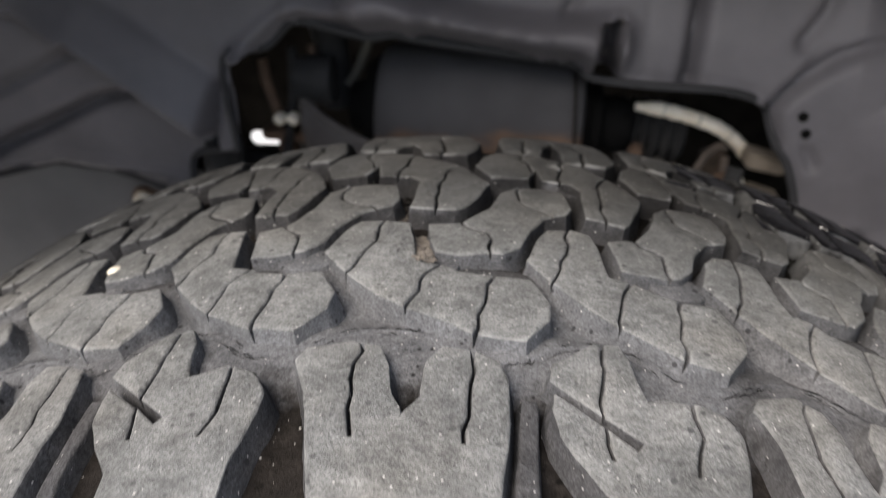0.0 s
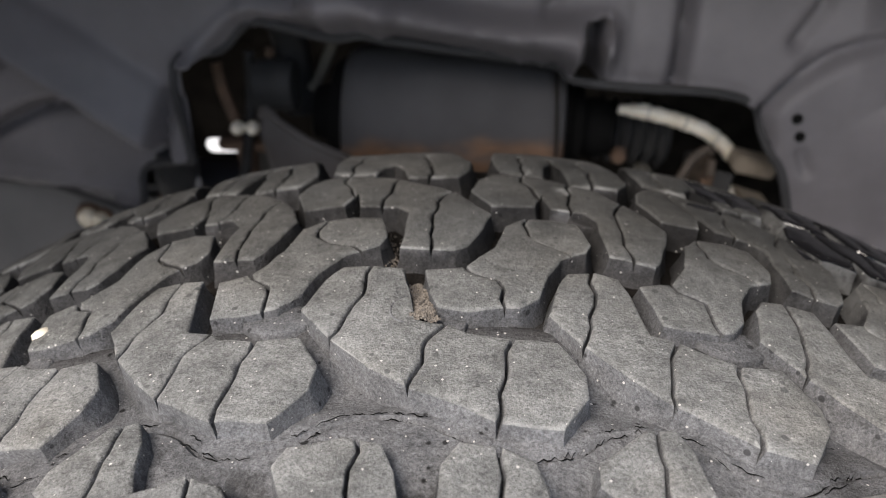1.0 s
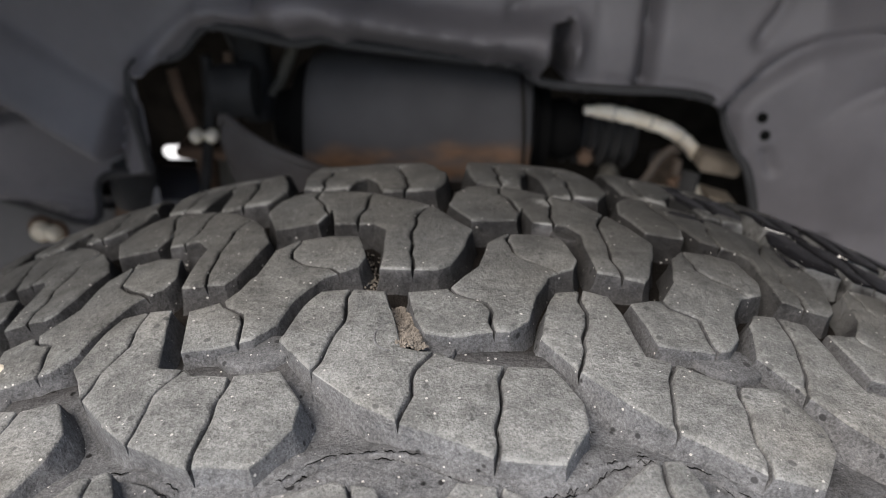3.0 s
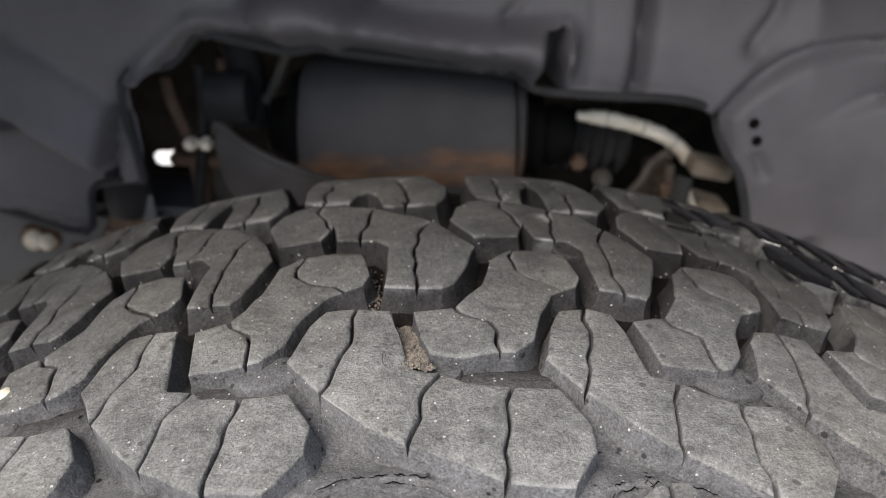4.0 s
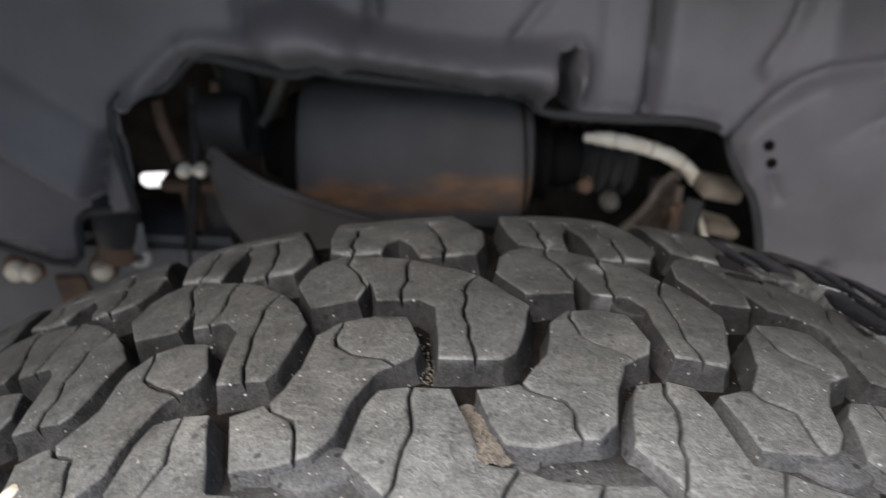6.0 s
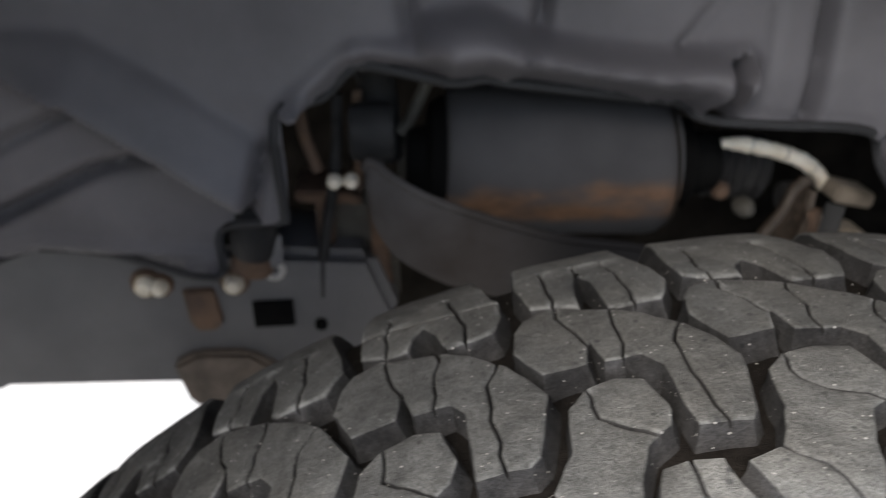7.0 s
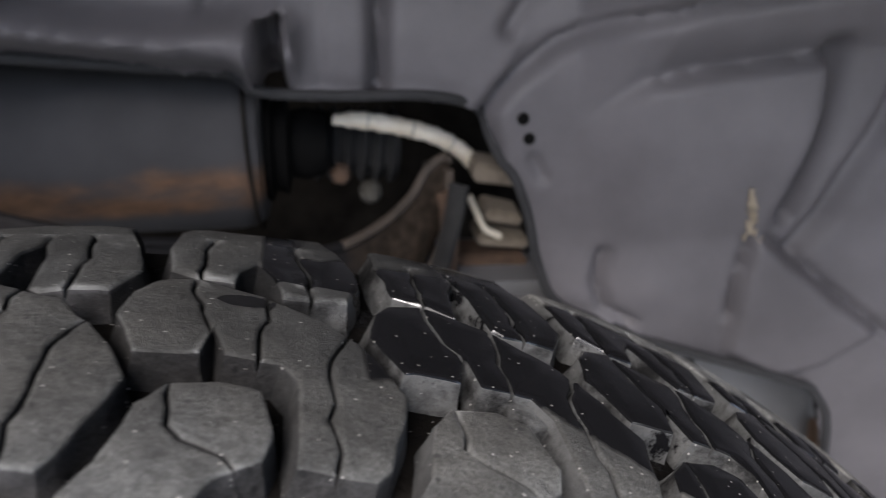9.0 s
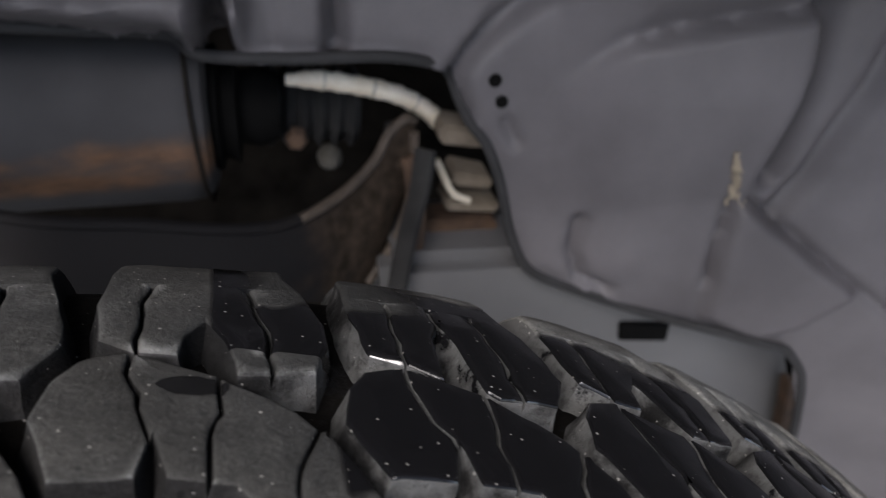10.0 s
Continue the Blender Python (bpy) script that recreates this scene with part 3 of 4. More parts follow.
OPENING = [(-0.205, 0.705), (-0.204, 0.779), (-0.176, 0.785), (-0.158, 0.801), (-0.145, 0.804), (-0.095, 0.795), (-0.073, 0.797), (-0.055, 0.792),
           (0.016, 0.780), (0.06, 0.771), (0.075, 0.763), (0.12, 0.760), (0.165, 0.757), (0.190, 0.751), (0.206, 0.739), (0.212, 0.722), (0.216, 0.711), (0.226, 0.696),
           (0.235, 0.668), (0.241, 0.637), (0.253, 0.607), (0.279, 0.592), (0.33, 0.572), (0.40, 0.553), (0.435, 0.53), (0.45, 0.47), (0.46, 0.20),
           (-0.70, 0.20), (-0.70, 0.672), (-0.40, 0.680), (-0.375, 0.684), (-0.33, 0.677), (-0.257, 0.664), (-0.254, 0.690), (-0.222, 0.703)]


def liner_depth(p):
    """How deep the liner lies (y) at places (x, z), with its ribs, grooves and pressed panels."""
    x, z = p[:, 0], p[:, 1]
    y = 0.345 + 0.2 * np.maximum(z - 0.79, 0) - 2.5 * np.maximum(z - 0.90, 0) ** 2
    y = y - 0.22 * np.maximum(x - 0.24, 0) - 2.5 * np.maximum(x - 0.43, 0) ** 2 - 2.5 * np.maximum(-x - 0.36, 0) ** 2
    # the rim round the opening rolls back into the dark
    y = y + 0.012 * np.exp(-((line_dist(p, OPENING[2:10]) / 0.009) ** 2)) + 0.004 * np.exp(-((line_dist(p, OPENING[9:22]) / 0.006) ** 2))

    def groove(pts, width, depth):
        return depth * np.exp(-((line_dist(p, pts) / width) ** 2))

    def panel(pts, height, soft):
        return -height * rise(signed(p, pts), soft)

    # a long groove that swings up over the screw holes, and the hollow above it
    y = y + groove([(0.211, 0.715), (0.207, 0.74), (0.217, 0.755), (0.25, 0.781), (0.28, 0.796), (0.318, 0.806), (0.40, 0.815), (0.60, 0.83)], 0.005, 0.015)
    y = y + panel([(0.22, 0.762), (0.25, 0.788), (0.28, 0.803), (0.40, 0.823), (0.6, 0.84), (0.6, 1.1), (0.40, 1.1), (0.30, 0.90), (0.235, 0.80)], -0.006, 0.010)
    y = y + groove([(0.222, 0.79), (0.236, 0.81), (0.255, 0.86)], 0.006, 0.013)
    y = y + groove([(0.236, 0.711), (0.243, 0.697)], 0.003, 0.007)
    # upright grooves over the opening
    y = y + groove([(0.1435, 0.760), (0.149, 0.835), (0.155, 1.0)], 0.005, 0.020)
    y = y + groove([(0.111, 0.765), (0.114, 0.835), (0.118, 1.0)], 0.003, 0.003)
    y = y + groove([(-0.116, 0.818), (-0.121, 0.85), (-0.126, 1.0)], 0.005, 0.010)
    y = y + groove([(-0.037, 0.826), (-0.033, 0.86), (-0.03, 1.0)], 0.0045, 0.013)
    y = y + groove([(0.053, 0.812), (0.079, 0.842), (0.12, 0.90)], 0.003, 0.006)
    y = y + groove([(0.052, 0.811), (0.060, 0.812)], 0.004, 0.006)
    # the bulge over the opening, with a shadowed notch at its end
    y = y + panel([(-0.20, 0.78), (-0.155, 0.815), (-0.125, 0.815), (-0.105, 0.832), (-0.078, 0.834), (-0.043, 0.820), (-0.008, 0.811), (0.038, 0.806), (0.092, 0.807),
                   (0.098, 0.800), (0.094, 0.757), (0.05, 0.757), (-0.05, 0.76), (-0.20, 0.76)], 0.034, 0.018) * (1 - rise(line_dist(p, OPENING[2:12]) - 0.013, 0.026))
    y = y + panel([(-0.10, 0.835), (-0.075, 0.838), (-0.05, 0.822), (-0.055, 0.79), (-0.10, 0.79)], 0.012, 0.014)
    y = y + panel([(0.080, 0.803), (0.093, 0.806), (0.090, 0.757), (0.077, 0.762)], -0.06, 0.006)
    y = y + panel([(0.042, 0.800), (0.070, 0.800), (0.069, 0.762), (0.042, 0.772)], -0.005, 0.008)
    # the tongue over the bright hose
    y = y + panel([(0.10, 0.762), (0.172, 0.757), (0.195, 0.748), (0.206, 0.735), (0.209, 0.720), (0.20, 0.708), (0.10, 0.74)], 0.008, 0.007) * (0.2 + 0.8 * np.clip((z - 0.735) / 0.022, 0, 1))
    y = y + groove([(0.165, 0.742), (0.171, 0.745)], 0.004, 0.010)
    # the slanting bar and folds of the forward side
    y = y + panel([(-0.42, 0.835), (-0.316, 0.829), (-0.266, 0.799), (-0.222, 0.766), (-0.218, 0.757), (-0.229, 0.716), (-0.277, 0.751), (-0.325, 0.788), (-0.37, 0.812), (-0.44, 0.815)],
                  0.028, 0.006) * (0.15 + 0.8 * np.clip(line_dist(p, [(-0.44, 0.835), (-0.316, 0.829), (-0.266, 0.799), (-0.222, 0.766)]) / 0.035, 0, 1))
    y = y + groove([(-0.325, 0.787), (-0.277, 0.750), (-0.229, 0.713)], 0.004, 0.012)
    y = y + groove([(-0.215, 0.757), (-0.226, 0.714)], 0.004, 0.010)
    y = y + panel([(-0.385, 0.72), (-0.327, 0.744), (-0.277, 0.751), (-0.229, 0.712), (-0.215, 0.69), (-0.25, 0.668), (-0.5, 0.66), (-0.5, 0.68)], -0.020, 0.006)
    y = y + groove([(-0.45, 0.69), (-0.387, 0.714), (-0.327, 0.741), (-0.28, 0.750)], 0.006, 0.013)
    y = y + panel([(-0.42, 0.745), (-0.374, 0.764), (-0.325, 0.788), (-0.277, 0.751), (-0.327, 0.744), (-0.39, 0.718), (-0.5, 0.69), (-0.5, 0.72)], -0.010, 0.006)
    y = y + groove([(-0.43, 0.742), (-0.374, 0.766), (-0.327, 0.787)], 0.005, 0.010)
    y = y + groove([(-0.6, 0.678), (-0.40, 0.686), (-0.375, 0.690), (-0.33, 0.683), (-0.25, 0.671)], 0.004, -0.006)
    # the rear side: a bulged panel, a valley beside it, folds below
    y = y + (0.13 * np.clip(x - 0.298, 0, 0.10) - 0.11 * np.clip(x - 0.248, 0, 0.05)) * np.clip((z - 0.60) / 0.06, 0, 1)
    crease = np.interp(x, [0.262, 0.278, 0.296, 0.323, 0.355, 0.398], [0.728, 0.743, 0.757, 0.763, 0.766, 0.770])
    y = y - 0.8 * np.clip(z - crease - 0.004, 0, 0.08) * np.clip((x - 0.262) / 0.04, 0, 1)
    swell = np.clip((x - 0.262) / 0.05, 0, 1) * np.clip((z - 0.655) / 0.07, 0, 1)
    y = y + panel([(0.200, 0.715), (0.262, 0.728), (0.278, 0.743), (0.296, 0.757), (0.323, 0.763), (0.355, 0.766), (0.398, 0.770), (0.401, 0.745), (0.398, 0.703), (0.392, 0.661),
                   (0.37, 0.62), (0.20, 0.60)], 0.016, 0.006) * swell
    y = y + groove([(0.405, 0.775), (0.406, 0.740), (0.402, 0.703), (0.396, 0.668)], 0.0065, 0.016)
    y = y + groove([(0.462, 0.80), (0.443, 0.725), (0.430, 0.695), (0.420, 0.668), (0.405, 0.645)], 0.007, 0.011)
    y = y + groove([(0.282, 0.645), (0.279, 0.622), (0.286, 0.601), (0.303, 0.591)], 0.004, 0.011)
    y = y - 0.007 * np.exp(-(((x - 0.312) / 0.026) ** 2) - ((z - 0.616) / 0.022) ** 2)
    y = y + groove([(0.374, 0.655), (0.369, 0.630), (0.366, 0.595)], 0.002, 0.008)
    y = y + panel([(0.376, 0.656), (0.385, 0.650), (0.406, 0.632), (0.43, 0.611), (0.46, 0.588), (0.43, 0.56), (0.40, 0.55), (0.367, 0.57), (0.370, 0.63)], 0.009, 0.006)
    y = y + groove([(0.385, 0.654), (0.406, 0.637), (0.43, 0.616), (0.497, 0.562)], 0.0022, 0.008)
    return y


STEP = 0.003
xs, zs = np.arange(-0.62, 0.6601, STEP), np.arange(0.30, 1.0801, STEP)
gx, gz = np.meshgrid(xs, zs, indexing="ij")
p = np.stack([gx.ravel(), gz.ravel()], 1)
sd = signed(p, OPENING)
edge = OPENING + OPENING[:1]
close = np.abs(sd) < STEP * 0.72
for i in np.where(close)[0]:
    best = None
    for a, b in zip(edge, edge[1:]):
        a, b = np.array(a), np.array(b)
        q = a + np.clip((p[i] - a) @ (b - a) / ((b - a) @ (b - a)), 0, 1) * (b - a)
        d = np.linalg.norm(q - p[i])
        if best is None or d < best[0]:
            best = (d, q)
    p[i] = best[1]
depth = liner_depth(p)
grid = depth.reshape(gx.shape)
wide = np.pad(grid, 1, mode="edge")
grid = (4 * wide[1:-1, 1:-1] + wide[:-2, 1:-1] + wide[2:, 1:-1] + wide[1:-1, :-2] + wide[1:-1, 2:]) / 8
depth = grid.ravel()
keep = (sd > 0) | close
n = len(zs)
faces = []
for i in range(len(xs) - 1):
    for j in range(n - 1):
        q = (i * n + j, (i + 1) * n + j, (i + 1) * n + j + 1, i * n + j + 1)
        if all(keep[k] for k in q) and any(sd[k] > STEP * 0.3 for k in q):
            faces.append(q)
        elif sum(bool(keep[k]) for k in q) == 3:
            t = tuple(k for k in q if keep[k])
            if any(sd[k] > STEP * 0.3 for k in t):
                faces.append(t)
me = bpy.data.meshes.new("wheel_arch_liner")
me.from_pydata([(float(a), float(d), float(b)) for (a, b), d in zip(p, depth)], [], faces)
bm = bmesh.new()
bm.from_mesh(me)
bmesh.ops.delete(bm, geom=[v for v in bm.verts if not v.link_faces], context="VERTS")
bpy.data.meshes.remove(me)
liner = thing("wheel_arch_liner", "dark grey moulded plastic wheel arch liner with ribs", "liner", bm, LINER, "structure", angle=60)
solid = liner.modifiers.new("thickness", "SOLIDIFY")
solid.thickness, solid.offset = 0.003, -1 if liner.data.polygons[0].normal.y < 0 else 1

# The arch over the wheel, out to the wing's edge.
# Out of view; its lip and side walls are shaped to shade the liner.
bm = bmesh.new()
rows = []
for i in range(41):
    x = -0.62 + i * 1.28 / 40
    back = float(liner_depth(np.array([[x, 1.08]]))[0]) - 0.004
    rows.append([bm.verts.new((x, back + (-0.10 - back) * j / 12, 1.08 + 0.03 * math.sin(math.pi * j / 12) - (0.035 + 1.6 * min(0.27, max(0, -x - 0.20)) + 0.5 * min(0.30, max(0, x - 0.10)) - 0.17 * max(0.0, math.cos(5 * (x + 0.07)))) * (j / 12) ** 2)) for j in range(13)])
for a, b in zip(rows, rows[1:]):
    for j in range(12):
        bm.faces.new((a[j], b[j], b[j + 1], a[j + 1]))
for x, s in ((-0.62, -1), (0.66, 1)):
    back, out = float(liner_depth(np.array([[x, 0.7]]))[0]), -0.30 if s < 0 else -0.10
    vs = [bm.verts.new((x + s * 0.002, y, z)) for y, z in ((back + 0.05, 0.25), (out, 0.25), (out, 0.78 if s < 0 else 1.03), (-0.10, 0.785 if s < 0 else 1.04), (back + 0.05, 1.09))]
    bm.faces.new(vs)
arch = thing("wheel_arch_roof", "unseen dark grey plastic arch roof, shaped to shade liner and tread", "liner", bm, LINER, "structure")
arch.modifiers.new("thickness", "SOLIDIFY").thickness = 0.003

# Push clips and screw holes in the liner.
def on_liner(x, z, out=0.0):
    return (x, float(liner_depth(np.array([[x, z]]))[0]) - out, z)


for x, z, r in ((0.229, 0.737, 0.0038), (0.233, 0.724, 0.0037)):
    bm = bmesh.new()
    a, b = Vector(on_liner(x, z, 0.0012)), Vector(on_liner(x, z, -0.003))
    lathe(bm, a, b, [(0, r * 0.5), (0.02, r), (1, r)], 20)
    thing("screw_plug", "small round black plug in the liner", "plug", bm, BLACK, group="plugs in the liner")

# A tuft of dry mud caught in the seam of the liner.
tuft = bmesh.new()
rnd = random.Random(3)
for k in range(110):
    t = rnd.random()
    w = 0.0009 + 0.0016 * t
    x, z = 0.365 + 0.010 * t + rnd.gauss(0, w), 0.692 - 0.040 * t
    place, r = Vector(on_liner(x, z, 0.001)), rnd.uniform(0.0005, 0.0014)
    for v in bmesh.ops.create_icosphere(tuft, subdivisions=1, radius=r)["verts"]:
        v.co = place + Vector((v.co.x * rnd.uniform(0.6, 1.1), v.co.y, v.co.z * rnd.uniform(1.0, 1.8)))
thing("dry_mud", "tan tuft of dry mud stuck to the liner seam", "mud", tuft, MUD)

# The rolled edge of the opening.
bm = bmesh.new()
line = [(x, float(liner_depth(np.array([[x, z]]))[0]) - 0.0006, z) for x, z in OPENING[:27]]
sweep(bm, smooth_line(line, 4), 0.0033, 10)
rim = new("rolled_edge", finish("rolled_edge", bm, EDGING))
rim.parent = liner
tagged(rim, "dark rolled edge")
bm = bmesh.new()
line = [(x, float(liner_depth(np.array([[x, z]]))[0]) + 0.0015, z) for x, z in OPENING[28:] + OPENING[:1]]
sweep(bm, smooth_line(line, 4), 0.0030, 10)
rim = new("rolled_edge", finish("rolled_edge", bm, EDGING))
rim.parent = liner
tagged(rim, "dark rolled edge")


# ---- the chassis behind the opening ----
def plate(bm, outline, y0, y1, bevel=0.002):
    """A flat plate of that outline (x, z) between two depths, with rounded edges."""
    a = [bm.verts.new((x, y0, z)) for x, z in outline]
    b = [bm.verts.new((x, y1, z)) for x, z in outline]
    new_faces = [bm.faces.new(a), bm.faces.new(b[::-1])]
    for i in range(len(a)):
        new_faces.append(bm.faces.new((a[i - 1], b[i - 1], b[i], a[i])))
    if bevel:
        bmesh.ops.recalc_face_normals(bm, faces=new_faces)
        bmesh.ops.bevel(bm, geom=list({e for f in new_faces for e in f.edges}), offset=bevel, segments=2, affect="EDGES", clamp_overlap=True)
    return bm


def band(bm, path, height, thick):
    """A flat bar bent along path, upright, with rounded upper and lower edges."""
    pts = [Vector(q) for q in path]
    section = [(-0.5, -0.42), (-0.3, -0.5), (0.3, -0.5), (0.5, -0.42), (0.5, 0.42), (0.3, 0.5), (-0.3, 0.5), (-0.5, 0.42)]
    rings = []
    for i, q in enumerate(pts):
        d = (pts[min(i + 1, len(pts) - 1)] - pts[max(i - 1, 0)]).normalized()
        side = Vector((d.y, -d.x, 0)).normalized()
        up = side.cross(d).normalized()
        h = height[i] if isinstance(height, (list, tuple)) else height
        rings.append([bm.verts.new(q + side * a * thick + up * b * h) for a, b in section])
    for r0, r1 in zip(rings, rings[1:]):
        for k in range(8):
            bm.faces.new((r0[k], r0[(k + 1) % 8], r1[(k + 1) % 8], r1[k]))
    bm.faces.new(rings[0]), bm.faces.new(rings[-1])
    return bm


# Dark walls of the engine bay, with one gap to the daylight.
bm = bmesh.new()
GAP = [(-0.2720 + 0.0120 * (1 if math.cos(q) > 0 else -1) + 0.0085 * math.cos(q), 0.625 + 0.0085 * math.sin(q)) for q in [math.pi * (i + 0.5) / 12 for i in range(24)]]
BACK = 0.604
a = [bm.verts.new((x, BACK, z)) for x, z in GAP]
b = [bm.verts.new((-0.2745 + max(-0.1755, min(0.90, 0.9 * math.cos(q) * 1.5)), BACK, 0.625 + max(-0.10 if math.cos(q) < 0 else -0.5, min(0.5, math.sin(q) * 0.8)))) for q in [math.pi * (i + 0.5) / 12 for i in range(24)]]
for i in range(24):
    bm.faces.new((a[i - 1], a[i], b[i], b[i - 1]))
# Unseen sides and floor, added to keep stray light out of the bay.
for q in (((-0.70, BACK, 1.12), (0.70, BACK, 1.12), (0.70, 0.18, 1.12), (-0.70, 0.18, 1.12)),
          ((0.62, BACK, 1.12), (0.62, BACK, 0.10), (0.62, 0.36, 0.10), (0.62, 0.36, 1.12)),
          ((-0.16, BACK, 0.34), (0.62, BACK, 0.34), (0.62, 0.46, 0.34), (-0.16, 0.46, 0.34)),
          ((-0.70, BACK, 1.12), (-0.448, BACK, 1.12), (-0.448, BACK, 0.60), (-0.70, BACK, 0.60)),
          ((-0.70, BACK, 1.12), (-0.70, BACK, 0.60), (-0.70, 0.20, 0.60), (-0.70, 0.20, 1.12))):
    bm.faces.new([bm.verts.new(v) for v in q])
# The near-black colour stands for the deep shade inside the bay.
bay = thing("engine_bay_wall", "grimy metal bay wall behind the suspension, near black for its shade", "wall", bm, DARK, "structure")
bay.modifiers.new("thickness", "SOLIDIFY").thickness = 0.003

# The chassis rail ahead of the wheel.
rail = thing("chassis_rail", "dark grey painted steel chassis rail with rust and holes", "chassis rail")
bm = bmesh.new()
plate(bm, [(-0.75, 0.69), (-0.40, 0.680), (-0.26, 0.665), (-0.150, 0.655), (-0.130, 0.60), (-0.16, 0.560), (-0.25, 0.542), (-0.337, 0.546), (-0.45, 0.551), (-0.50, 0.527), (-0.75, 0.49)], 0.388, 0.47, 0.008)
part("beam", bm, RAIL, rail)
bm = bmesh.new()
box(bm, (-0.2435, 0.385, 0.598), (-0.2125, 0.3885, 0.6205), 0.0015)
part("slot", bm, BLACK, rail, "black rectangular hole")
bm = bmesh.new()
lathe(bm, (-0.193, 0.3855, 0.597), (-0.193, 0.389, 0.597), [(0, 0.005), (1, 0.005)], 18)
part("hole", bm, BLACK, rail, "small round black hole")
bm = bmesh.new()
plate(bm, [(-0.293, 0.634), (-0.270, 0.634), (-0.266, 0.606), (-0.272, 0.598), (-0.286, 0.598), (-0.291, 0.606)], 0.384, 0.39, 0.0015)
part("tab", bm, RUST, rail, "rusty welded tab")
bm = bmesh.new()
plate(bm, [(-0.310, 0.570), (-0.290, 0.580), (-0.250, 0.578), (-0.225, 0.560), (-0.24, 0.52), (-0.30, 0.53)], 0.380, 0.41, 0.004)
part("lower_bracket", bm, RUSTY_STEEL, rail, "rusty bracket under the rail")
for x, z, w in ((-0.318, 0.641, 0.0082), (-0.308, 0.639, 0.0066), (-0.254, 0.639, 0.0078)):
    bolt = thing("bolt", "pale cream bolt head on the chassis rail", "bolt", group="bolts on the rail")
    bm = bmesh.new()
    lathe(bm, (x, 0.376, z), (x, 0.389, z), [(0, w * 0.55), (0.25, w * 0.92), (0.6, w), (1, w * 0.9)], 20)
    part("head", bm, CREAM, bolt)
    bm = bmesh.new()
    lathe(bm, (x, 0.384, z), (x, 0.390, z), [(0, w * 1.35), (0.5, w * 1.45), (1, w * 1.45)], 20)
    part("washer", bm, RUST, bolt, "rusty washer")
bump_stop = thing("bump_stop", "black rubber bump stop above the rail", "bump stop")
bm = bmesh.new()
lathe(bm, (-0.231, 0.378, 0.708), (-0.236, 0.380, 0.662), [(0, 0.012), (0.1, 0.017), (0.5, 0.018), (0.9, 0.015), (1, 0.012)], 24)
part("rubber", bm, BLACKPLASTIC, bump_stop)
bm = bmesh.new()
lathe(bm, (-0.236, 0.380, 0.665), (-0.239, 0.381, 0.653), [(0, 0.014), (1, 0.016)], 24)
part("base", bm, RUST, bump_stop, "rusty steel base")
strap = thing("bracket_strap", "grey steel strap ending in a ring", "strap")
bm = bmesh.new()
band(bm, [(-0.222, 0.375, 0.70), (-0.222, 0.374, 0.68), (-0.223, 0.377, 0.655)], 0.003, 0.016)
box(bm, (-0.229, 0.376, 0.656), (-0.216, 0.380, 0.715), 0.0015)
part("strip", bm, STEEL, strap)
bm = bmesh.new()
sweep(bm, [(-0.2225 + 0.0062 * math.cos(q), 0.379, 0.651 + 0.0062 * math.sin(q)) for q in [2 * math.pi * i / 20 for i in range(21)]], 0.0026, 10, False)
part("ring", bm, PALE, strap, "worn bare metal ring")

# The upper control arm: a bent band from one bush to the other, passing over the tyre's inner edge.
arm = thing("control_arm", "grey steel upper control arm with rusty edges", "control arm")
STATIONS = [(-0.151, 0.352, 0.738, 0.722), (-0.147, 0.350, 0.744, 0.699), (-0.134, 0.347, 0.733, 0.677), (-0.114, 0.343, 0.721, 0.663), (-0.092, 0.340, 0.712, 0.653),
            (-0.054, 0.336, 0.699, 0.643), (-0.014, 0.333, 0.688, 0.634), (0.030, 0.333, 0.680, 0.628), (0.070, 0.338, 0.668, 0.620), (0.103, 0.350, 0.659, 0.606),
            (0.128, 0.364, 0.660, 0.592), (0.148, 0.380, 0.664, 0.590), (0.165, 0.393, 0.673, 0.604), (0.176, 0.402, 0.686, 0.626), (0.188, 0.408, 0.692, 0.645), (0.194, 0.412, 0.688, 0.662)]
TOP = smooth_line([(x, y, a) for x, y, a, _ in STATIONS], 5)
LOW = smooth_line([(x, y - 0.004, b) for x, y, _, b in STATIONS], 5)


def pressed(bm, upper, lower, thick):
    """A pressed plate between two edges, its face bowed a little towards the wheel."""
    rings = []
    for a, b in zip(upper, lower):
        across = [a.lerp(b, i / 8) + Vector((0, -0.006 * math.sin(math.pi * i / 8), 0)) for i in range(9)]
        rings.append([bm.verts.new(q) for q in across] + [bm.verts.new(q + Vector((0, thick, 0))) for q in reversed(across)])
    for r0, r1 in zip(rings, rings[1:]):
        for k in range(18):
            bm.faces.new((r0[k], r0[(k + 1) % 18], r1[(k + 1) % 18], r1[k]))
    bm.faces.new(rings[0]), bm.faces.new(rings[-1])
    return bm


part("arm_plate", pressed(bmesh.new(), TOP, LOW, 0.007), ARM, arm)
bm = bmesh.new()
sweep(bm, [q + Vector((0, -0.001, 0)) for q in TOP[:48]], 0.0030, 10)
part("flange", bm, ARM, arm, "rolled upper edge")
bm = bmesh.new()
sweep(bm, [q + Vector((0, -0.001, 0)) for q in TOP[47:]], 0.0032, 10)
part("flange", bm, WORN, arm, "worn brown upper edge")
bm = bmesh.new()
sweep(bm, smooth_line([(0.192, 0.402, 0.684), (0.191, 0.401, 0.664), (0.188, 0.399, 0.643), (0.175, 0.392, 0.612), (0.152, 0.380, 0.588)]), 0.0034, 10)
part("lip", bm, WORN, arm, "worn brown outer lip")
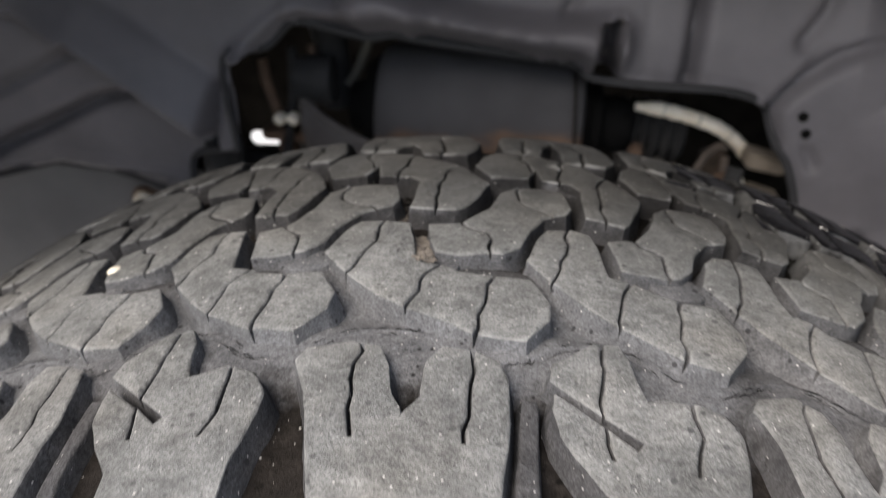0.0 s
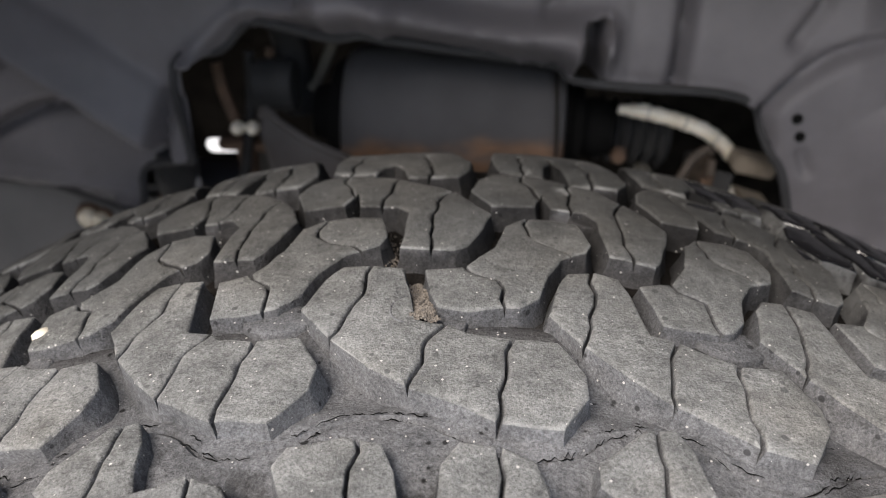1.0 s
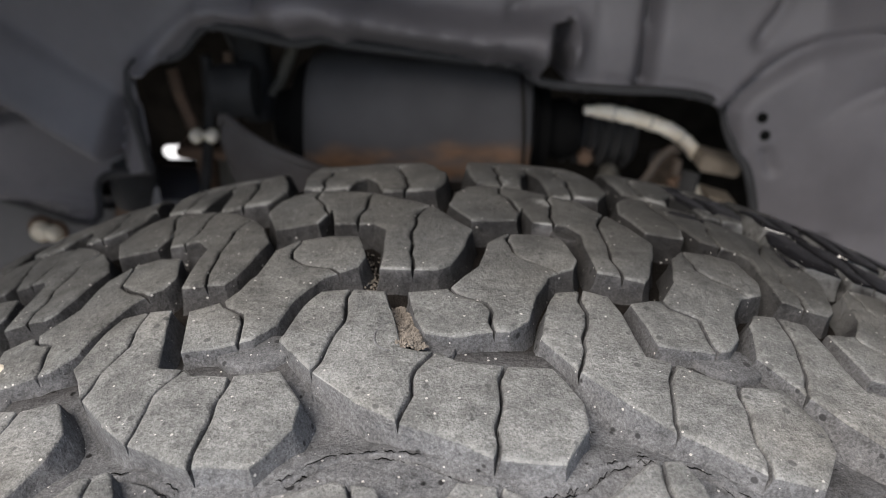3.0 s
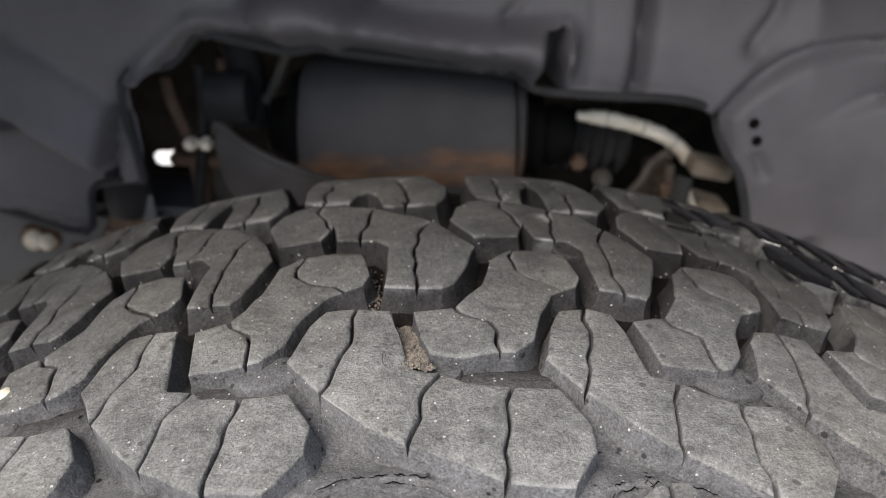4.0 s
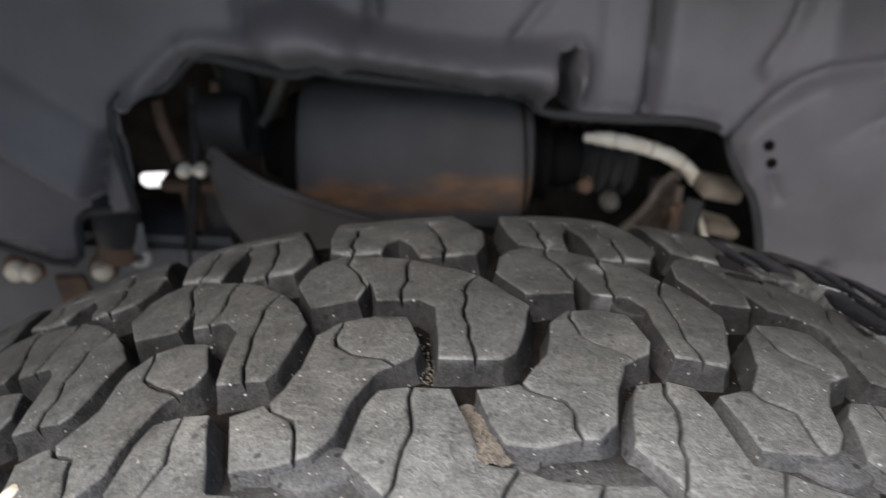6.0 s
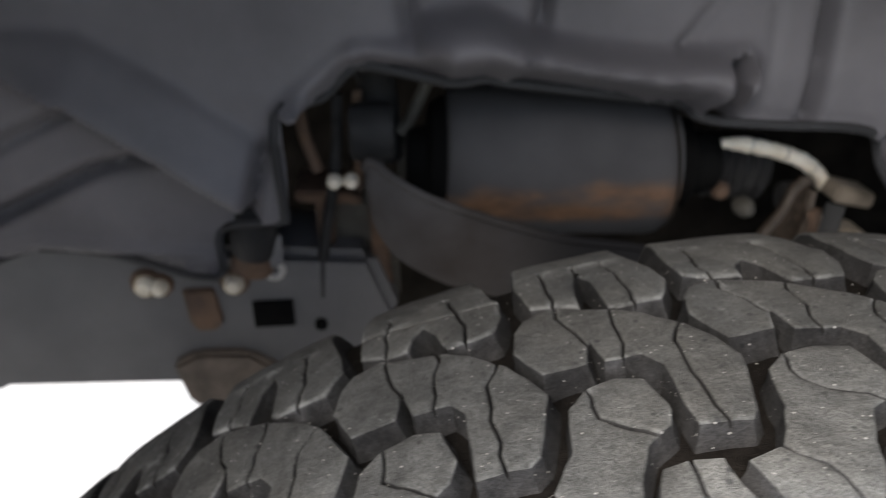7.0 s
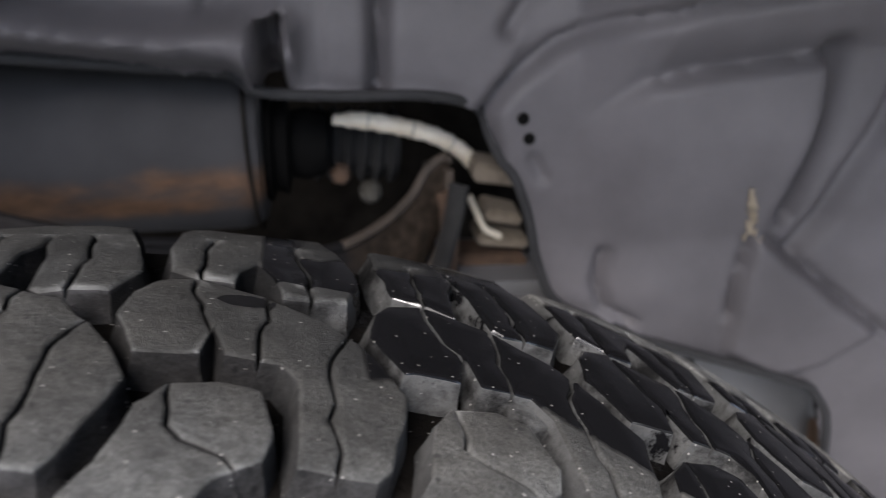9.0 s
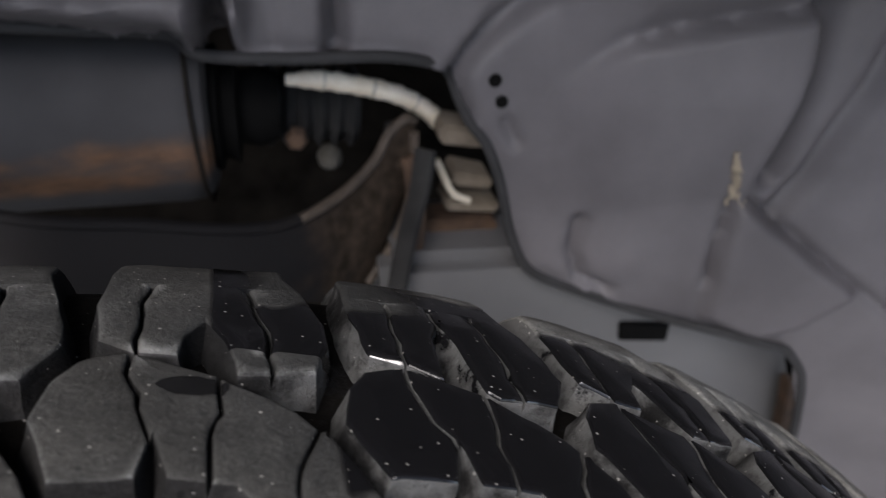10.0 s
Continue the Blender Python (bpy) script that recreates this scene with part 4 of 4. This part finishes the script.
for x0, x1, y, z, r in ((-0.162, -0.130, 0.385, 0.752, 0.020), (0.176, 0.194, 0.420, 0.672, 0.013)):
    bm = bmesh.new()
    lathe(bm, (x0, y, z), (x1, y, z), [(0, r * 0.65), (0.05, r * 0.95), (0.3, r), (0.7, r), (0.95, r * 0.95), (1, r * 0.65)], 28)
    part("bush", bm, BLACKPLASTIC, arm, "dark rubber bush")

# The grey cylinder between the arms.
can = thing("air_spring", "grey painted steel cylinder with a rust band", "air spring")
bm = bmesh.new()
lathe(bm, (-0.097, 0.408, 0.722), (0.071, 0.408, 0.712), [(0, 0.044), (0.015, 0.050), (0.05, 0.0535), (0.1, 0.055), (0.9, 0.055), (0.95, 0.0535), (0.985, 0.050), (1, 0.044)], 48)
part("body", bm, CAN, can)
bm = bmesh.new()
lathe(bm, (0.069, 0.408, 0.712), (0.110, 0.408, 0.709), [(0, 0.036), (0.15, 0.038), (0.2, 0.030), (0.4, 0.034), (0.45, 0.022), (0.7, 0.024), (1, 0.020)], 32)
part("end_cap", bm, BLACK, can, "black end cap")
bm = bmesh.new()
lathe(bm, (-0.122, 0.408, 0.724), (-0.096, 0.408, 0.722), [(0, 0.020), (0.5, 0.024), (0.6, 0.040), (1, 0.046)], 32)
part("end_cap", bm, BLACK, can, "black end cap")
bm = bmesh.new()
sweep(bm, [(0.064, 0.408 + 0.0551 * math.cos(q), 0.7124 + 0.0551 * math.sin(q)) for q in [2 * math.pi * i / 40 for i in range(41)]], 0.0012, 8, False)
part("seam", bm, DARK, can, "dark weld seam")

# Behind the rear bush: a bellows, a bolt and the mount.
bellows = thing("bellows", "black rubber bellows on a joint", "bellows")
bm = bmesh.new()
lathe(bm, (0.100, 0.43, 0.702), (0.160, 0.43, 0.695), [(i / 12, 0.021 + 0.006 * (i % 2)) for i in range(13)], 28)
part("sleeve", bm, BLACKPLASTIC, bellows)
bm = bmesh.new()
lathe(bm, (0.118, 0.398, 0.688), (0.118, 0.406, 0.688), [(0, 0.005), (0.4, 0.0075), (1, 0.0075)], 6)
part("nut", bm, RUST, bellows, "rusty worn nut")
bm = bmesh.new()
lathe(bm, (0.137, 0.388, 0.676), (0.137, 0.408, 0.674), [(0, 0.003), (0.15, 0.0055), (0.4, 0.0076), (0.7, 0.0078), (1, 0.006)], 24)
part("ball", bm, DARKTAN, bellows, "dusty ball end of the joint")
hose = thing("foil_hose", "short bright white foil-wrapped hose", "hose")
bm = bmesh.new()
line = smooth_line([(0.116, 0.412, 0.7235), (0.135, 0.411, 0.7217), (0.160, 0.412, 0.7152), (0.185, 0.415, 0.7052), (0.203, 0.419, 0.6917), (0.2125, 0.424, 0.680)], 6)
sweep(bm, line, [(0.0059 + 0.0005 * math.sin(i * 2.2)) * min(1.0, 0.55 + 0.09 * i) for i in range(len(line))], 18)
part("wrap", bm, FOIL, hose)
for i in (7, 14, 21):
    bm = bmesh.new()
    d = (line[i + 1] - line[i - 1]).normalized()
    lathe(bm, line[i] - d * 0.001, line[i] + d * 0.001, [(0, 0.0064), (1, 0.0064)], 18)
    part("ring", bm, CREAM, hose, "pale crimp ring")
mount = thing("arm_mount", "beige-brown steel bracket with dark slots", "bracket")
for z0, z1, x0, x1, m in ((0.676, 0.690, 0.208, 0.240, TAN), (0.645, 0.655, 0.216, 0.242, TAN), (0.626, 0.636, 0.210, 0.247, TAN), (0.600, 0.620, 0.196, 0.246, RUST)):
    bm = bmesh.new()
    plate(bm, [(x0, z0), (x1, z0 - 0.007), (x1 + 0.002, z1 - 0.009), (x0 + 0.001, z1)], 0.396, 0.425, 0.002)
    part("flange_plate", bm, m, mount, "worn flange plate")
bm = bmesh.new()
sweep(bm, smooth_line([(0.204, 0.392, 0.668), (0.209, 0.390, 0.655), (0.215, 0.391, 0.642), (0.226, 0.393, 0.634)]), 0.0025, 12)
part("pipe", bm, CREAM, mount, "pale bent pipe")
web = thing("arm_web", "black steel strap beside the control arm", "strap")
bm = bmesh.new()
band(bm, smooth_line([(0.194, 0.372, 0.686), (0.188, 0.366, 0.662), (0.178, 0.358, 0.635), (0.168, 0.350, 0.600), (0.160, 0.345, 0.565)]), 0.005, 0.013)
part("strap", bm, BLACKPLASTIC, web)
bm = bmesh.new()
band(bm, smooth_line([(0.186, 0.385, 0.676), (0.188, 0.382, 0.655), (0.186, 0.380, 0.610), (0.180, 0.380, 0.570)]), 0.006, 0.012)
part("backing", bm, RUST, web, "rust-brown backing")

# The bracket plate behind the wheel.
rear = thing("chassis_bracket", "smooth grey painted steel chassis bracket with a slot", "bracket")
bm = bmesh.new()
plate(bm, [(0.16, 0.615), (0.257, 0.606), (0.30, 0.592), (0.40, 0.566), (0.446, 0.543), (0.476, 0.50), (0.500, 0.43), (0.505, 0.36), (0.16, 0.36)], 0.362, 0.45, 0.010)
part("plate", bm, BRACKET, rear)
bm = bmesh.new()
plate(bm, [(0.331, 0.5355), (0.372, 0.5275), (0.371, 0.5105), (0.332, 0.5185)], 0.3590, 0.3640, 0.0012)
part("slot", bm, BLACK, rear, "black rectangular hole")
bm = bmesh.new()
lathe(bm, (0.394, 0.357, 0.5545), (0.394, 0.364, 0.5545), [(0, 0.003), (0.3, 0.004), (1, 0.004)], 14)
part("rivet", bm, DARK, rear, "small dark rivet")
bm = bmesh.new()
plate(bm, [(0.482, 0.455), (0.497, 0.445), (0.512, 0.38), (0.49, 0.37)], 0.352, 0.364, 0.002)
part("corner_tab", bm, RUST, rear, "rust-brown tab")

# Rods, pipes and plates at the forward end of the opening.
rods = thing("brake_pipes", "brown and grey pipes beside the control arm", "pipes")
for pts, r, m in (
    ([(-0.169, 0.40, 0.775), (-0.171, 0.398, 0.74), (-0.178, 0.395, 0.70), (-0.187, 0.392, 0.655), (-0.190, 0.392, 0.62)], 0.0042, BLACKPLASTIC),
    ([(-0.155, 0.41, 0.775), (-0.157, 0.408, 0.74), (-0.158, 0.407, 0.70)], 0.0038, RUST),
    ([(-0.196, 0.40, 0.765), (-0.193, 0.398, 0.745), (-0.186, 0.397, 0.72)], 0.0045, RUST),
    ([(-0.098, 0.412, 0.800), (-0.105, 0.412, 0.780), (-0.112, 0.412, 0.764), (-0.119, 0.412, 0.750), (-0.126, 0.412, 0.741)], 0.0046, DARKTAN),
    ([(-0.110, 0.412, 0.725), (-0.106, 0.412, 0.718), (-0.104, 0.412, 0.706)], 0.006, DARKTAN),
    ([(-0.119, 0.43, 0.730), (-0.121, 0.42, 0.715), (-0.122, 0.42, 0.700)], 0.0085, DARKTAN),
    ([(-0.150, 0.42, 0.81), (-0.140, 0.42, 0.77), (-0.138, 0.42, 0.72)], 0.014, BLACKPLASTIC),
):
    bm = bmesh.new()
    sweep(bm, smooth_line(pts), r, 12)
    part("pipe", bm, m, rods)
knob = thing("bleed_nipple", "pale cream double-ended nipple", "nipple")
for x in (-0.1725, -0.1610):
    bm = bmesh.new()
    lathe(bm, (x, 0.354, 0.7265), (x, 0.366, 0.7265), [(0, 0.003), (0.3, 0.0052), (0.7, 0.0052), (1, 0.003)], 16)
    part("cap", bm, CREAM, knob)
bm = bmesh.new()
lathe(bm, (-0.1725, 0.360, 0.7265), (-0.1610, 0.360, 0.7265), [(0, 0.0026), (1, 0.0026)], 12)
part("stem", bm, CREAM, knob)
shelf = thing("spring_mount", "rust-brown steel mount plate", "bracket")
bm = bmesh.new()
plate(bm, [(-0.205, 0.703), (-0.160, 0.700), (-0.155, 0.690), (-0.205, 0.694)], 0.40, 0.45, 0.002)
part("shelf", bm, RUST, shelf)
bm = bmesh.new()
plate(bm, [(-0.191, 0.695), (-0.177, 0.694), (-0.179, 0.62), (-0.191, 0.62)], 0.402, 0.42, 0.002)
part("leg", bm, RUST, shelf)
bm = bmesh.new()
plate(bm, [(-0.186, 0.692), (-0.150, 0.688), (-0.130, 0.655), (-0.13, 0.60), (-0.186, 0.60)], 0.415, 0.44, 0.003)
part("web", bm, DARKTAN, shelf, "dark grey-brown web plate")
bm = bmesh.new()
plate(bm, [(-0.152, 0.690), (-0.140, 0.680), (-0.136, 0.62), (-0.150, 0.62)], 0.400, 0.412, 0.002)
part("rib", bm, RUST, shelf)


# ---- small stones and dirt caught in the tread ----
def stone(seed, r, flat=0.7):
    bm = bmesh.new()
    bmesh.ops.create_icosphere(bm, subdivisions=2, radius=r)
    for v in bm.verts:
        v.co *= 1 + 0.35 * noise.noise(v.co * (0.9 / r) + Vector((seed * 3.1, 0, 0)))
        v.co.z *= flat
    return bm


rnd = random.Random(7)
for u, s, h, r, m, label in ((-0.110, -0.018, -0.0012, 0.0029, CREAM, "pale round pebble wedged in a tread groove"), (0.197, -0.012, -0.006, 0.003, TAN, "small tan stone in a tread groove"),
                             (0.052, -0.046, -0.007, 0.003, PALE, "small grey stone in a tread groove")):
    ob = thing("pebble", label, "pebble", stone(u * 90, r), m, group="stones in the tread")
    ob.location = on_tyre(u, s, h) + Vector((0, 0, RADIUS))
grit = bmesh.new()
for u0, s0, u1, s1, count, fill in ((-0.060, -0.030, -0.052, -0.034, 60, 0.0012), (-0.018, 0.030, -0.012, 0.006, 240, 0.0006),
                                    (0.042, 0.005, 0.050, -0.02, 60, 0.0008), (-0.022, -0.004, -0.030, -0.018, 120, 0.0010), (0.030, 0.004, 0.026, -0.014, 120, 0.001)):
    for _ in range(count):
        t = rnd.random()
        place = on_tyre(u0 + (u1 - u0) * t + rnd.gauss(0, 0.0014), s0 + (s1 - s0) * t + rnd.gauss(0, 0.0012), -DEPTH + 0.0008 + abs(rnd.gauss(0, fill)))
        r = rnd.uniform(0.00012, 0.00036)
        for v in bmesh.ops.create_icosphere(grit, subdivisions=1, radius=r)["verts"]:
            v.co = place + v.co * rnd.uniform(0.7, 1.2) + Vector((0, 0, RADIUS))
# a slot packed with sand, deep at its far end and level with the rubber at its near end
def packed(t, w):
    """The place in the slot, t along it and w across it from -1 to 1, and the height of the sand there."""
    u, s = -0.0050 + 0.0047 * t + 0.0034 * w * (1 + 0.25 * max(0.0, t - 0.8) * 5), -0.0060 - 0.0255 * t
    high = -0.0058 + 0.0055 * min(1.0, t / 0.92) ** 1.2 - 0.0004 * w * w
    return u, s, high + 0.0011 * noise.noise(Vector((u * 380, s * 380, 4))) + 0.0005 * noise.noise(Vector((u * 1300, s * 1300, 6)))


rows = [[grit.verts.new(on_tyre(*packed(i / 70, j / 9 - 1)) + Vector((0, 0, RADIUS))) for j in range(19)] for i in range(71)]
for a, b in zip(rows, rows[1:]):
    for j in range(18):
        grit.faces.new((a[j], a[j + 1], b[j + 1], b[j]))
for _ in range(900):
    t, w = rnd.random() ** 0.8, rnd.uniform(-0.9, 0.9)
    u, s, high = packed(t, w)
    place, r = on_tyre(u, s, high + rnd.uniform(-0.0001, 0.0003)), rnd.uniform(0.00015, 0.0005)
    for v in bmesh.ops.create_icosphere(grit, subdivisions=1, radius=r)["verts"]:
        v.co = place + v.co * rnd.uniform(0.7, 1.2) + Vector((0, 0, RADIUS))
thing("grit", "sandy brown grit packed in the tread grooves", "grit", grit, SAND, "stuff")
